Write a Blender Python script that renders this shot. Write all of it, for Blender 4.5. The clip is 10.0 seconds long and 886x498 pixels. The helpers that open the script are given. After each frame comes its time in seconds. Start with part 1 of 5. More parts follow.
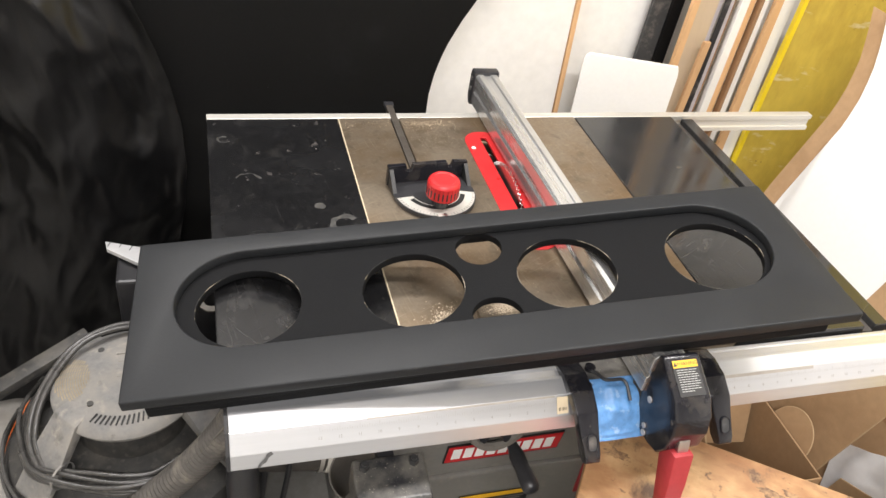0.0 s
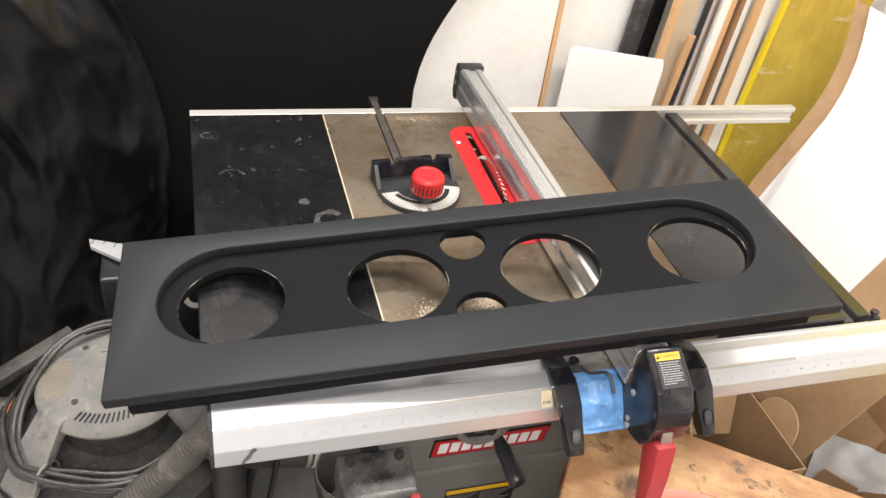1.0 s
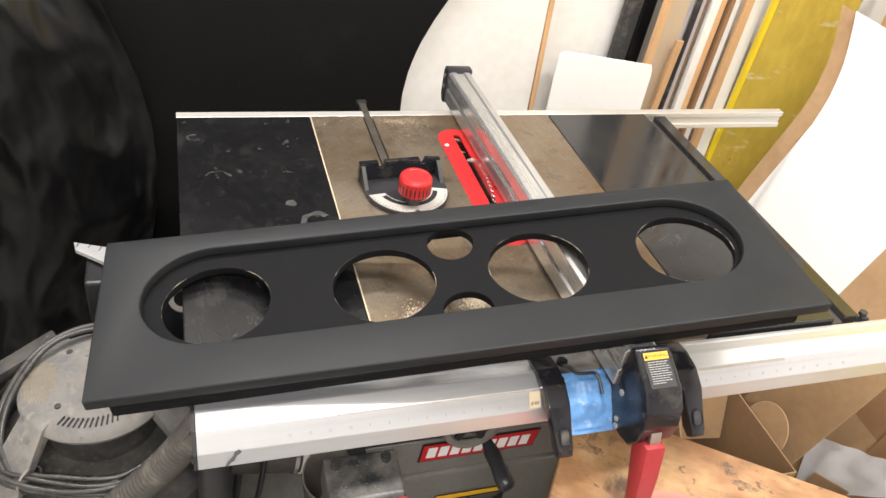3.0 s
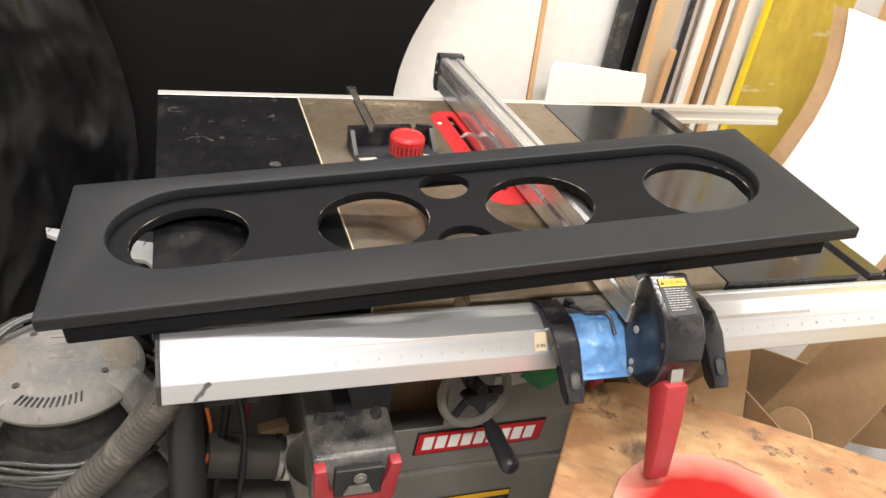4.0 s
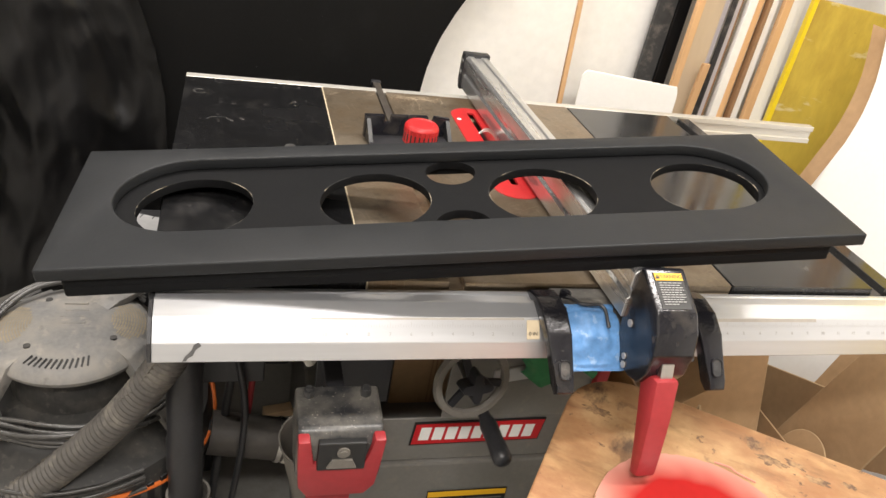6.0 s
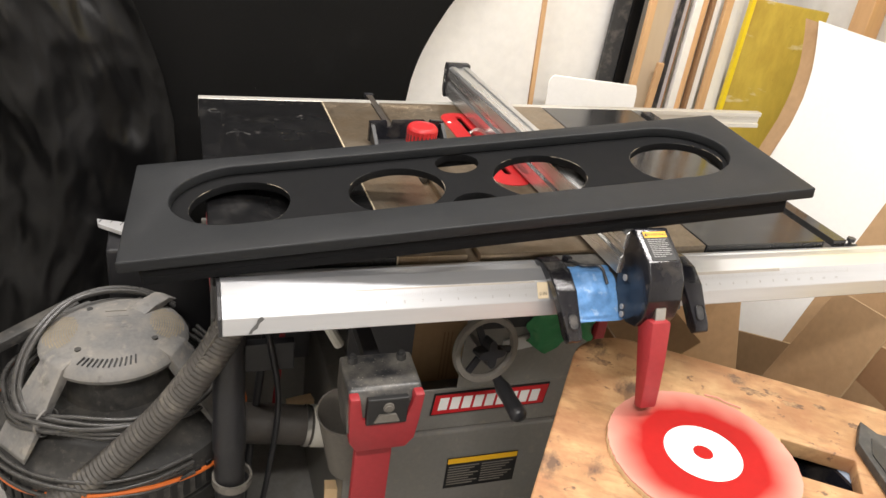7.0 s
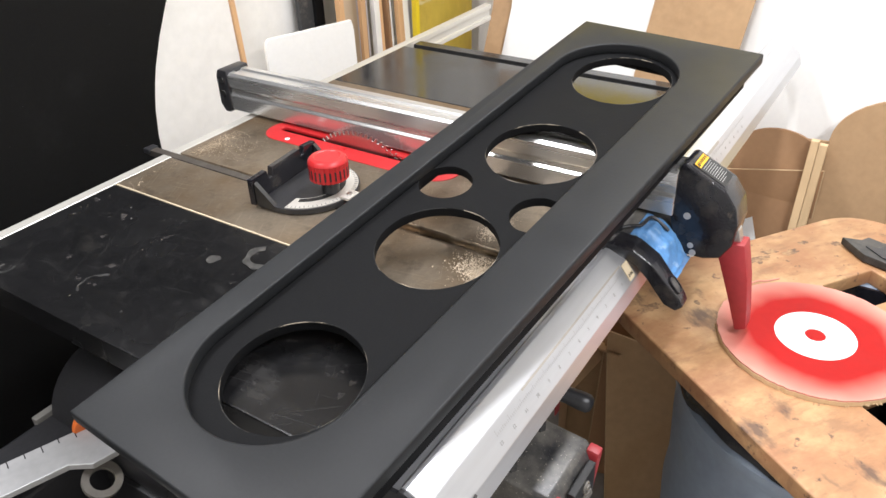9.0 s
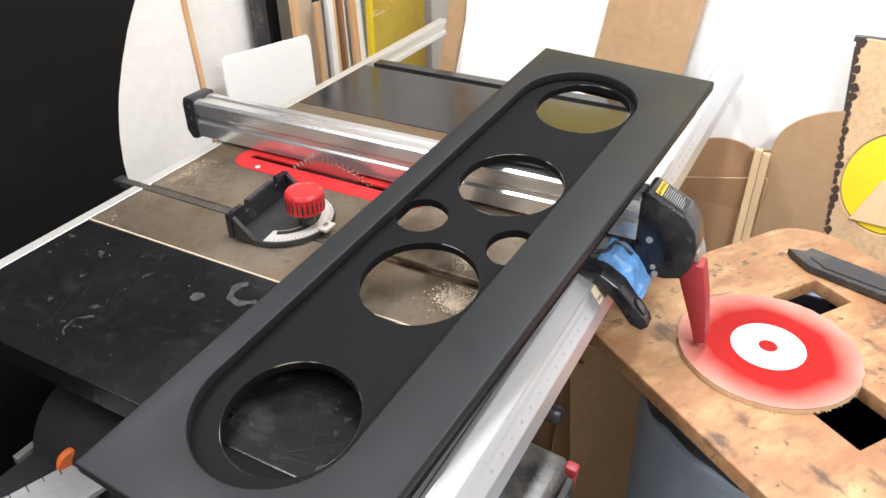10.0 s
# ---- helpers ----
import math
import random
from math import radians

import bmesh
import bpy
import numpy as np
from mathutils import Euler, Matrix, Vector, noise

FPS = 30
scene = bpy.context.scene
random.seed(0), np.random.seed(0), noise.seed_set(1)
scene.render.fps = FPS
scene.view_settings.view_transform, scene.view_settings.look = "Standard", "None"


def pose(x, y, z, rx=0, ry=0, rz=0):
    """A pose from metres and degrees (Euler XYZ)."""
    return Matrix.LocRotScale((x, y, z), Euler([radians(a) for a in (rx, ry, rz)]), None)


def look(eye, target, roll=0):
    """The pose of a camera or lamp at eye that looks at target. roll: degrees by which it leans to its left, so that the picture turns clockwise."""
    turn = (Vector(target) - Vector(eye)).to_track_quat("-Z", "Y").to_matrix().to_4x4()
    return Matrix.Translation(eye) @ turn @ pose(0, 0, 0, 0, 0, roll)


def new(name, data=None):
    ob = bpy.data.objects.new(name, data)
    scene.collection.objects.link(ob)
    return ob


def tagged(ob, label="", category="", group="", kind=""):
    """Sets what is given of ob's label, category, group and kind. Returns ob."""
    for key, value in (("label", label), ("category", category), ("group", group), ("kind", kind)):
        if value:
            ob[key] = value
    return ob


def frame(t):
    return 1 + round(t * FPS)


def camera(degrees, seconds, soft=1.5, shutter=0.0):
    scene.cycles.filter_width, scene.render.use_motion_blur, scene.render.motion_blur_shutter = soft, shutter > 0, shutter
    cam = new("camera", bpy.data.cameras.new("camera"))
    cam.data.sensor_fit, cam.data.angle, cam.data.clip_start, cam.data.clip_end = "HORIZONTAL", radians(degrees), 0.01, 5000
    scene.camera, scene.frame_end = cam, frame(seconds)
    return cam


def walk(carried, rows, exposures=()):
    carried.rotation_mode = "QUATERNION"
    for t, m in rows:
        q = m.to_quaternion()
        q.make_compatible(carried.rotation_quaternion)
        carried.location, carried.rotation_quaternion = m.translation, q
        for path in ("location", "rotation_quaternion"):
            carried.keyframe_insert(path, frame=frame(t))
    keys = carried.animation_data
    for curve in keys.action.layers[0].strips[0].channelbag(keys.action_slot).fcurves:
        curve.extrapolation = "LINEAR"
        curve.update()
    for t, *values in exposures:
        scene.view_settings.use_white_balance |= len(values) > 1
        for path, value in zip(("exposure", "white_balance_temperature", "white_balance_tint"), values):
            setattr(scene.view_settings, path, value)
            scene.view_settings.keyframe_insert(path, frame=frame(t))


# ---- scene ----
cam = camera(60.2, 10.0)
PATH = [
    (0, (-0.438, -0.526, 1.635), (0.122, 0.94, 0.396), 10.1),
    (0.5, (-0.435, -0.526, 1.637), (0.141, 0.93, 0.393), 10.3),
    (1, (-0.429, -0.529, 1.637), (0.154, 0.922, 0.391), 10.3),
    (1.5, (-0.424, -0.531, 1.637), (0.165, 0.917, 0.389), 10.2),
    (2, (-0.421, -0.532, 1.634), (0.171, 0.916, 0.388), 10.2),
    (2.5, (-0.421, -0.532, 1.635), (0.169, 0.912, 0.384), 10.1),
    (2.7, (-0.422, -0.532, 1.638), (0.172, 0.907, 0.382), 10.4),
    (3.8, (-0.413, -0.577, 1.456), (0.216, 1.014, 0.42), 9.5),
    (4, (-0.406, -0.593, 1.406), (0.224, 1.005, 0.382), 9.2),
    (4.5, (-0.388, -0.598, 1.383), (0.217, 0.995, 0.337), 10.4),
    (5, (-0.379, -0.589, 1.378), (0.194, 1.017, 0.333), 10.8),
    (5.5, (-0.36, -0.599, 1.377), (0.195, 1.021, 0.344), 10.8),
    (5.7, (-0.353, -0.61, 1.377), (0.176, 1.024, 0.351), 10.9),
    (6.8, (-0.439, -0.733, 1.392), (0.141, 0.936, 0.456), 9.8),
    (7, (-0.474, -0.764, 1.389), (0.153, 0.886, 0.449), 8.1),
    (7.5, (-0.538, -0.785, 1.379), (0.25, 0.79, 0.431), 4.8),
    (8, (-0.565, -0.598, 1.372), (0.414, 0.859, 0.413), 4.8),
    (8.5, (-0.657, -0.391, 1.37), (0.444, 0.936, 0.356), 0.2),
    (8.8, (-0.749, -0.252, 1.38), (0.58, 0.815, 0.333), -2.1),
    (9, (-0.787, -0.182, 1.384), (0.62, 0.758, 0.318), -2.0),
    (9.5, (-0.825, -0.132, 1.384), (0.636, 0.693, 0.297), -2.4),
    (10, (-0.812, -0.153, 1.45), (0.654, 0.662, 0.361), -1.1),
]
TONE = [(0, 0.09, 6580, 10), (2.5, 0.11, 6640, 10), (4, 0.17, 6740, 10), (5.5, 0.06, 6900, 10), (7.5, -0.10, 6620, 10), (8, -0.08, 6430, 10), (8.5, 0.0, 6300, 10), (9, -0.02, 6220, 10), (10, -0.01, 6180, 10)]
walk(cam, [(t, look(eye, target, roll)) for t, eye, target, roll in PATH], TONE)


# ---- light ----
world = bpy.data.worlds.new("workshop_air")
scene.world = world
world.use_nodes = True
world.node_tree.nodes["Background"].inputs[0].default_value = (1.0, 0.97, 0.93, 1)
world.node_tree.nodes["Background"].inputs[1].default_value = 0.04


def area(name, at, to, sx, sy, watts, color):
    d = bpy.data.lights.new(name, "AREA")
    d.shape, d.size, d.size_y, d.energy, d.color = "RECTANGLE", sx, sy, watts, color
    o = new(name, d)
    o.matrix_world = look(at, to)
    return o


WARM = (1.0, 0.976, 0.978)
area("shop_lamp_light", (0.46, 0.06, 2.30), (0.46, 0.06, 0), 1.2, 0.16, 32, WARM)
area("shop_lamp_light", (-0.50, -1.10, 2.30), (-0.50, -1.10, 0), 1.2, 0.16, 44, WARM)
area("shop_lamp_light", (-0.75, 0.90, 2.30), (-0.75, 0.90, 0), 1.2, 0.16, 32, WARM)


# ---- materials ----
def material(name, color, rough=0.6, metal=0.0, vary=0.12, scale=9.0, fine=90.0, bump=0.15, spec=0.5, stain=None, stain_at=0.6, stain_scale=5.0,
             stretch=(1, 1, 1), spread=0.08, per_object=0.0, coat=0.0):
    """A surface with broad and fine variation of colour, relief and gloss; stain is a second colour in patches."""
    m = bpy.data.materials.new(name)
    m.use_nodes = True
    nt = m.node_tree
    N, L = nt.nodes, nt.links
    b = N["Principled BSDF"]
    tc = N.new("ShaderNodeTexCoord")
    mp = N.new("ShaderNodeMapping")
    mp.inputs["Scale"].default_value = stretch
    L.new(tc.outputs["Object"], mp.inputs[0])
    big, small = N.new("ShaderNodeTexNoise"), N.new("ShaderNodeTexNoise")
    for n, sc, det in ((big, scale, 5), (small, fine, 6)):
        n.inputs["Scale"].default_value = sc
        n.inputs["Detail"].default_value = det
        L.new(mp.outputs[0], n.inputs["Vector"])
    add = N.new("ShaderNodeMath")
    add.operation = "ADD"
    L.new(big.outputs[0], add.inputs[0])
    L.new(small.outputs[0], add.inputs[1])
    rng = N.new("ShaderNodeMapRange")
    rng.inputs[1].default_value, rng.inputs[2].default_value = 0.6, 1.4
    rng.inputs[3].default_value, rng.inputs[4].default_value = 1 - vary, 1 + vary
    L.new(add.outputs[0], rng.inputs[0])
    mul = N.new("ShaderNodeVectorMath")
    mul.operation = "SCALE"
    mul.inputs[0].default_value = color[:3]
    L.new(rng.outputs[0], mul.inputs["Scale"])
    out = mul.outputs[0]
    if per_object:
        oi = N.new("ShaderNodeObjectInfo")
        r2 = N.new("ShaderNodeMapRange")
        r2.inputs[3].default_value, r2.inputs[4].default_value = 1 - per_object, 1 + per_object
        L.new(oi.outputs["Random"], r2.inputs[0])
        m2 = N.new("ShaderNodeVectorMath")
        m2.operation = "SCALE"
        L.new(out, m2.inputs[0])
        L.new(r2.outputs[0], m2.inputs["Scale"])
        out = m2.outputs[0]
    if stain:
        sn = N.new("ShaderNodeTexNoise")
        sn.inputs["Scale"].default_value = stain_scale
        sn.inputs["Detail"].default_value = 8
        sn.inputs["Roughness"].default_value = 0.65
        L.new(mp.outputs[0], sn.inputs["Vector"])
        sr = N.new("ShaderNodeMapRange")
        sr.inputs[1].default_value, sr.inputs[2].default_value = stain_at - spread, stain_at + spread
        L.new(sn.outputs[0], sr.inputs[0])
        mx = N.new("ShaderNodeMix")
        mx.data_type = "RGBA"
        L.new(sr.outputs[0], mx.inputs["Factor"])
        L.new(out, mx.inputs["A"])
        mx.inputs["B"].default_value = (*stain[:3], 1)
        out = mx.outputs["Result"]
    L.new(out, b.inputs["Base Color"])
    rr = N.new("ShaderNodeMapRange")
    rr.inputs[1].default_value, rr.inputs[2].default_value = 0.3, 0.7
    rr.inputs[3].default_value, rr.inputs[4].default_value = max(0.03, rough - 0.08), min(1, rough + 0.08)
    L.new(big.outputs[0], rr.inputs[0])
    L.new(rr.outputs[0], b.inputs["Roughness"])
    b.inputs["Metallic"].default_value = metal
    b.inputs["Specular IOR Level"].default_value = spec
    b.inputs["Coat Weight"].default_value = coat
    bp = N.new("ShaderNodeBump")
    bp.inputs["Strength"].default_value = bump
    bp.inputs["Distance"].default_value = 0.001
    L.new(small.outputs[0], bp.inputs["Height"])
    L.new(bp.outputs[0], b.inputs["Normal"])
    return m


M_PANEL = material("satin_black_paint", (0.0160, 0.0170, 0.0182), 0.46, spec=0.20, vary=0.10, fine=260, bump=0.12)
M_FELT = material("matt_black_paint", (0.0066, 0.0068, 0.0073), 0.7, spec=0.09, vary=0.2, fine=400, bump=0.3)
M_IRON = material("worn_cast_iron", (0.265, 0.218, 0.162), 0.38, metal=0.75, vary=0.16, scale=5, fine=140, bump=0.1, stain=(0.16, 0.12, 0.08), stain_at=0.62, stain_scale=6)
M_WING = material("scuffed_black_laminate", (0.0072, 0.0072, 0.0076), 0.25, spec=0.32, vary=0.3, scale=7, fine=70, bump=0.05, stain=(0.034, 0.032, 0.029), stain_at=0.72, stain_scale=6, spread=0.14)
M_WING_R = material("glossy_black_laminate", (0.022, 0.022, 0.022), 0.13, vary=0.2, scale=7, fine=70, bump=0.02, stain=(0.09, 0.085, 0.075), stain_at=0.72, stain_scale=12)
M_EDGE = material("pale_wood_edge", (0.62, 0.52, 0.36), 0.6)
M_ALU = material("brushed_aluminium", (0.56, 0.57, 0.59), 0.33, metal=0.72, vary=0.06, fine=160, bump=0.05, stretch=(0.05, 1, 1))
M_ALU_Y = material("mill_aluminium", (0.70, 0.70, 0.69), 0.28, metal=0.86, vary=0.08, fine=160, bump=0.05, stretch=(1, 0.05, 1))
M_ALU_DULL = material("dull_aluminium", (0.62, 0.60, 0.55), 0.45, metal=0.6, vary=0.08, fine=100, stretch=(0.05, 1, 1))
M_TAPE = material("ruler_tape_white", (0.74, 0.74, 0.73), 0.34, metal=0.82, vary=0.05)
M_FADED = material("faded_grey_ink", (0.33, 0.325, 0.32), 0.5)
M_SEAM = material("dull_beige_tape", (0.42, 0.39, 0.35), 0.5, metal=0.3)
M_TICK = material("pale_grey_ink", (0.42, 0.41, 0.40), 0.5, metal=0.4)
M_PRINT = material("grey_print", (0.36, 0.36, 0.35), 0.6)
M_BAR = material("dusty_steel_bar", (0.085, 0.074, 0.062), 0.5, metal=0.4, vary=0.2, scale=20, stain=(0.06, 0.05, 0.045), stain_at=0.55, stain_scale=12)
M_CRUMPLE = material("white_crumpled_film", (0.80, 0.80, 0.80), 0.4, vary=0.06, scale=8, fine=60, bump=0.3)
# black for print and small parts, and for the shade in the base opening
M_INK_SHADE = material("black_ink_and_opening_shade", (0.012, 0.012, 0.012), 0.5)
M_DARK = material("black_plastic", (0.022, 0.022, 0.024), 0.38, vary=0.25, fine=200, bump=0.15)
M_DARKGLOSS = material("glossy_black_enamel", (0.011, 0.011, 0.014), 0.15, vary=0.2, fine=210, bump=0.38, stain=(0.20, 0.17, 0.13), stain_at=0.74, stain_scale=30)
M_DUSTY = material("dusty_black_plastic", (0.03, 0.03, 0.03), 0.6, vary=0.3, stain=(0.17, 0.15, 0.13), stain_at=0.66, stain_scale=30, spread=0.14)
M_SWITCH = material("dusty_switch_plastic", (0.018, 0.019, 0.022), 0.34, vary=0.3, scale=12, fine=120, bump=0.15, stain=(0.15, 0.140, 0.122), stain_at=0.53, stain_scale=16, spread=0.14)
M_RED = material("red_plastic", (0.31, 0.025, 0.030), 0.48, vary=0.14, fine=120, bump=0.08)
M_REDP = material("red_enamel", (0.44, 0.020, 0.022), 0.34, vary=0.10, scale=12)
M_REDLAB = material("red_label", (0.50, 0.015, 0.02), 0.4, vary=0.04)
M_WHITE = material("white_print", (0.80, 0.80, 0.78), 0.5, vary=0.03)
M_YELLOW = material("yellow_label", (0.75, 0.42, 0.02), 0.45, vary=0.04)
M_BLUE = material("blue_masking_tape", (0.095, 0.235, 0.47), 0.44, vary=0.22, scale=40, fine=180, bump=0.2)
M_GREEN = material("green_masking_tape", (0.022, 0.17, 0.06), 0.6, vary=0.12, fine=150, bump=0.4)
M_CAB = material("grey_cabinet_paint", (0.205, 0.198, 0.182), 0.42, metal=0.2, vary=0.08, scale=4, fine=120, bump=0.05, stain=(0.10, 0.085, 0.07), stain_at=0.66, stain_scale=4)
M_KRAFT = material("kraft_cardboard", (0.40, 0.255, 0.135), 0.85, vary=0.12, scale=4, fine=60, bump=0.15, stain=(0.33, 0.20, 0.10), stain_at=0.62, stain_scale=5, spread=0.12, stretch=(1, 1, 1), per_object=0.12)
M_CUT = material("cut_cardboard_edge", (0.46, 0.32, 0.18), 0.85, vary=0.15, fine=200, bump=0.3)
M_KRAFT_D = material("brown_hardboard", (0.30, 0.17, 0.085), 0.8, vary=0.08, scale=3, fine=80, bump=0.1, per_object=0.10)
M_WALL = material("white_painted_board", (0.80, 0.78, 0.74), 0.6, vary=0.07, scale=2, fine=40, bump=0.06)
M_WHITEBOARD = material("white_melamine", (0.84, 0.83, 0.80), 0.35, vary=0.03, scale=3, stain=(0.6, 0.56, 0.5), stain_at=0.74)
M_WOOD = material("plywood_offcut", (0.56, 0.34, 0.17), 0.65, vary=0.16, scale=6, fine=50, bump=0.2, stretch=(1, 1, 0.12), per_object=0.2)
M_WOODP = material("pine_strip", (0.66, 0.47, 0.27), 0.6, vary=0.14, scale=6, fine=60, bump=0.2, stretch=(1, 1, 0.1), per_object=0.15)
M_BENCH = material("stained_plywood_top", (0.46, 0.274, 0.130), 0.55, vary=0.30, scale=5, fine=60, bump=0.25, stain=(0.32, 0.150, 0.070), stain_at=0.52, stain_scale=9, spread=0.10, stretch=(0.7, 1.3, 1))
M_TAN = material("pale_tan_board", (0.50, 0.39, 0.27), 0.7, vary=0.10, scale=5, fine=50, bump=0.1, stretch=(1, 1, 0.15))
M_YBOARD = material("old_yellow_board", (0.58, 0.43, 0.07), 0.40, vary=0.14, scale=5, fine=50, stain=(0.36, 0.23, 0.035), stain_at=0.58, stain_scale=5, spread=0.12, stretch=(1, 1, 0.4))
M_YBRIGHT = material("bright_yellow_paint", (0.82, 0.62, 0.02), 0.4, vary=0.05)
M_CLOTH = material("black_cloth", (0.0044, 0.0044, 0.0047), 0.36, spec=0.26, vary=0.3, scale=6, fine=300, bump=0.25, stain=(0.010, 0.010, 0.010), stain_at=0.66, stain_scale=5)
M_BLACKSHEET = material("black_sheet", (0.0066, 0.0065, 0.0064), 0.75, spec=0.10, vary=0.2, scale=4, fine=200, bump=0.1, stain=(0.014, 0.014, 0.014), stain_at=0.7, stain_scale=3)
M_VAC = material("dusty_grey_plastic", (0.165, 0.162, 0.158), 0.6, vary=0.22, scale=14, fine=150, bump=0.2, stain=(0.23, 0.215, 0.19), stain_at=0.55, stain_scale=14, spread=0.12)
M_VACDARK = material("dusty_dark_plastic", (0.036, 0.035, 0.033), 0.6, vary=0.3, stain=(0.11, 0.10, 0.085), stain_at=0.63, stain_scale=12, spread=0.14)
M_HOSE = material("grey_vacuum_hose", (0.15, 0.138, 0.12), 0.6, vary=0.16, scale=16, fine=140, bump=0.15)
M_RIBBED = material("dusty_dark_hose", (0.075, 0.069, 0.062), 0.5, vary=0.25, scale=16, fine=140, bump=0.15, stain=(0.20, 0.18, 0.15), stain_at=0.6, stain_scale=22, spread=0.1)
M_CORD = material("dusty_black_cord", (0.052, 0.050, 0.047), 0.30, vary=0.3, scale=20)
M_ORANGE = material("orange_plastic", (0.70, 0.16, 0.03), 0.45)
M_BARREL = material("blue_grey_plastic", (0.24, 0.29, 0.36), 0.42, vary=0.14, scale=8, fine=60, bump=0.1, stain=(0.26, 0.28, 0.30), stain_at=0.66, stain_scale=7)
M_STEEL = material("plain_steel", (0.55, 0.54, 0.52), 0.3, metal=1.0, vary=0.08)
M_RULE = material("grey_metal_rule", (0.46, 0.46, 0.46), 0.42, metal=0.3, vary=0.10, scale=12)
M_SAWDUST = material("pale_sawdust", (0.50, 0.41, 0.30), 0.9, vary=0.2)
M_SHAVE = material("pink_stained_shaving", (0.55, 0.24, 0.18), 0.7)
M_GRAPHITE = material("grey_marker", (0.10, 0.10, 0.10), 0.5, metal=0.3, vary=0.5, scale=120)
M_MARK = material("brown_stain", (0.15, 0.085, 0.05), 0.6, vary=0.35, scale=50, stain=(0.36, 0.22, 0.11), stain_at=0.52, stain_scale=60, spread=0.08)
M_SANDY = material("sandy_ribs", (0.27, 0.225, 0.155), 0.85, vary=0.25, scale=30)
M_RIM = material("chipped_paint_edge", (0.012, 0.012, 0.012), 0.6, stain=(0.34, 0.29, 0.22), stain_at=0.54, stain_scale=26, spread=0.06)
M_FLOOR = material("grey_concrete", (0.28, 0.27, 0.25), 0.8, vary=0.15, scale=3, fine=60, bump=0.3, stain=(0.18, 0.16, 0.14), stain_at=0.6, stain_scale=2)
M_LILAC = material("grey_lilac_paint", (0.46, 0.42, 0.43), 0.5, vary=0.08)
M_PVC = material("white_plastic_pipe", (0.68, 0.66, 0.60), 0.45, vary=0.06)
# the dust pipe's brown, also the painted shade of the gap by the wing
M_BROWNPIPE_GAP = material("dusty_brown_pipe_and_gap_shade", (0.050, 0.044, 0.038), 0.55, vary=0.2, scale=12)


def scratched(m, color, amount=0.5):
    """Adds long thin scuffs in several directions to a material."""
    nt = m.node_tree
    b = nt.nodes["Principled BSDF"]
    out = b.inputs["Base Color"].links[0].from_socket
    tc = nt.nodes.new("ShaderNodeTexCoord")
    for k, (rot, sx, sy, lo) in enumerate(((0.5, 11, 420, 0.63), (-0.9, 9, 520, 0.64), (1.75, 12, 380, 0.63), (0.1, 60, 75, 0.60))):
        mp = nt.nodes.new("ShaderNodeMapping")
        mp.vector_type = "TEXTURE"
        mp.inputs["Rotation"].default_value = (0, 0, rot)
        mp.inputs["Location"].default_value = (k * 3.1, k * 1.7, 0)
        mp.inputs["Scale"].default_value = (1 / sx, 1 / sy, 1)
        nt.links.new(tc.outputs["Object"], mp.inputs[0])
        n = nt.nodes.new("ShaderNodeTexNoise")
        n.inputs["Scale"].default_value = 1.0
        n.inputs["Detail"].default_value = 5 if k == 3 else 2.5
        n.inputs["Distortion"].default_value = 0.6
        nt.links.new(mp.outputs[0], n.inputs["Vector"])
        r = nt.nodes.new("ShaderNodeMapRange")
        r.inputs[1].default_value, r.inputs[2].default_value = lo, lo + 0.10
        r.inputs[4].default_value = amount * (0.6 if k == 3 else 1.0)
        nt.links.new(n.outputs[0], r.inputs[0])
        mx = nt.nodes.new("ShaderNodeMix")
        mx.data_type = "RGBA"
        nt.links.new(r.outputs[0], mx.inputs["Factor"])
        nt.links.new(out, mx.inputs["A"])
        mx.inputs["B"].default_value = (*color, 1)
        out = mx.outputs["Result"]
    nt.links.new(out, b.inputs["Base Color"])


def spotted(m, color, at, scale, spread, amount=1.0, stretch=(1, 1, 1)):
    """Adds patches of a second colour to a material."""
    nt = m.node_tree
    b = nt.nodes["Principled BSDF"]
    out = b.inputs["Base Color"].links[0].from_socket
    tc = nt.nodes.new("ShaderNodeTexCoord")
    mp = nt.nodes.new("ShaderNodeMapping")
    mp.inputs["Scale"].default_value = stretch
    mp.inputs["Location"].default_value = (scale * 0.37, 2.3, 1.1)
    nt.links.new(tc.outputs["Object"], mp.inputs[0])
    n = nt.nodes.new("ShaderNodeTexNoise")
    n.inputs["Scale"].default_value = scale
    n.inputs["Detail"].default_value = 7
    n.inputs["Roughness"].default_value = 0.6
    nt.links.new(mp.outputs[0], n.inputs["Vector"])
    r = nt.nodes.new("ShaderNodeMapRange")
    r.inputs[1].default_value, r.inputs[2].default_value = at - spread, at + spread
    r.inputs[4].default_value = amount
    nt.links.new(n.outputs[0], r.inputs[0])
    mx = nt.nodes.new("ShaderNodeMix")
    mx.data_type = "RGBA"
    nt.links.new(r.outputs[0], mx.inputs["Factor"])
    nt.links.new(out, mx.inputs["A"])
    mx.inputs["B"].default_value = (*color, 1)
    nt.links.new(mx.outputs["Result"], b.inputs["Base Color"])


spotted(M_IRON, (0.20, 0.125, 0.060), 0.54, 5, 0.12, 0.75)
spotted(M_IRON, (0.12, 0.095, 0.07), 0.62, 26, 0.05, 0.5)
spotted(M_IRON, (0.36, 0.31, 0.24), 0.66, 90, 0.05, 0.4)
spotted(M_BENCH, (0.55, 0.39, 0.20), 0.59, 5, 0.08, 0.70)
spotted(M_BENCH, (0.27, 0.125, 0.055), 0.50, 17, 0.12, 0.60)
spotted(M_BLUE, (0.42, 0.52, 0.62), 0.64, 70, 0.06, 0.55)
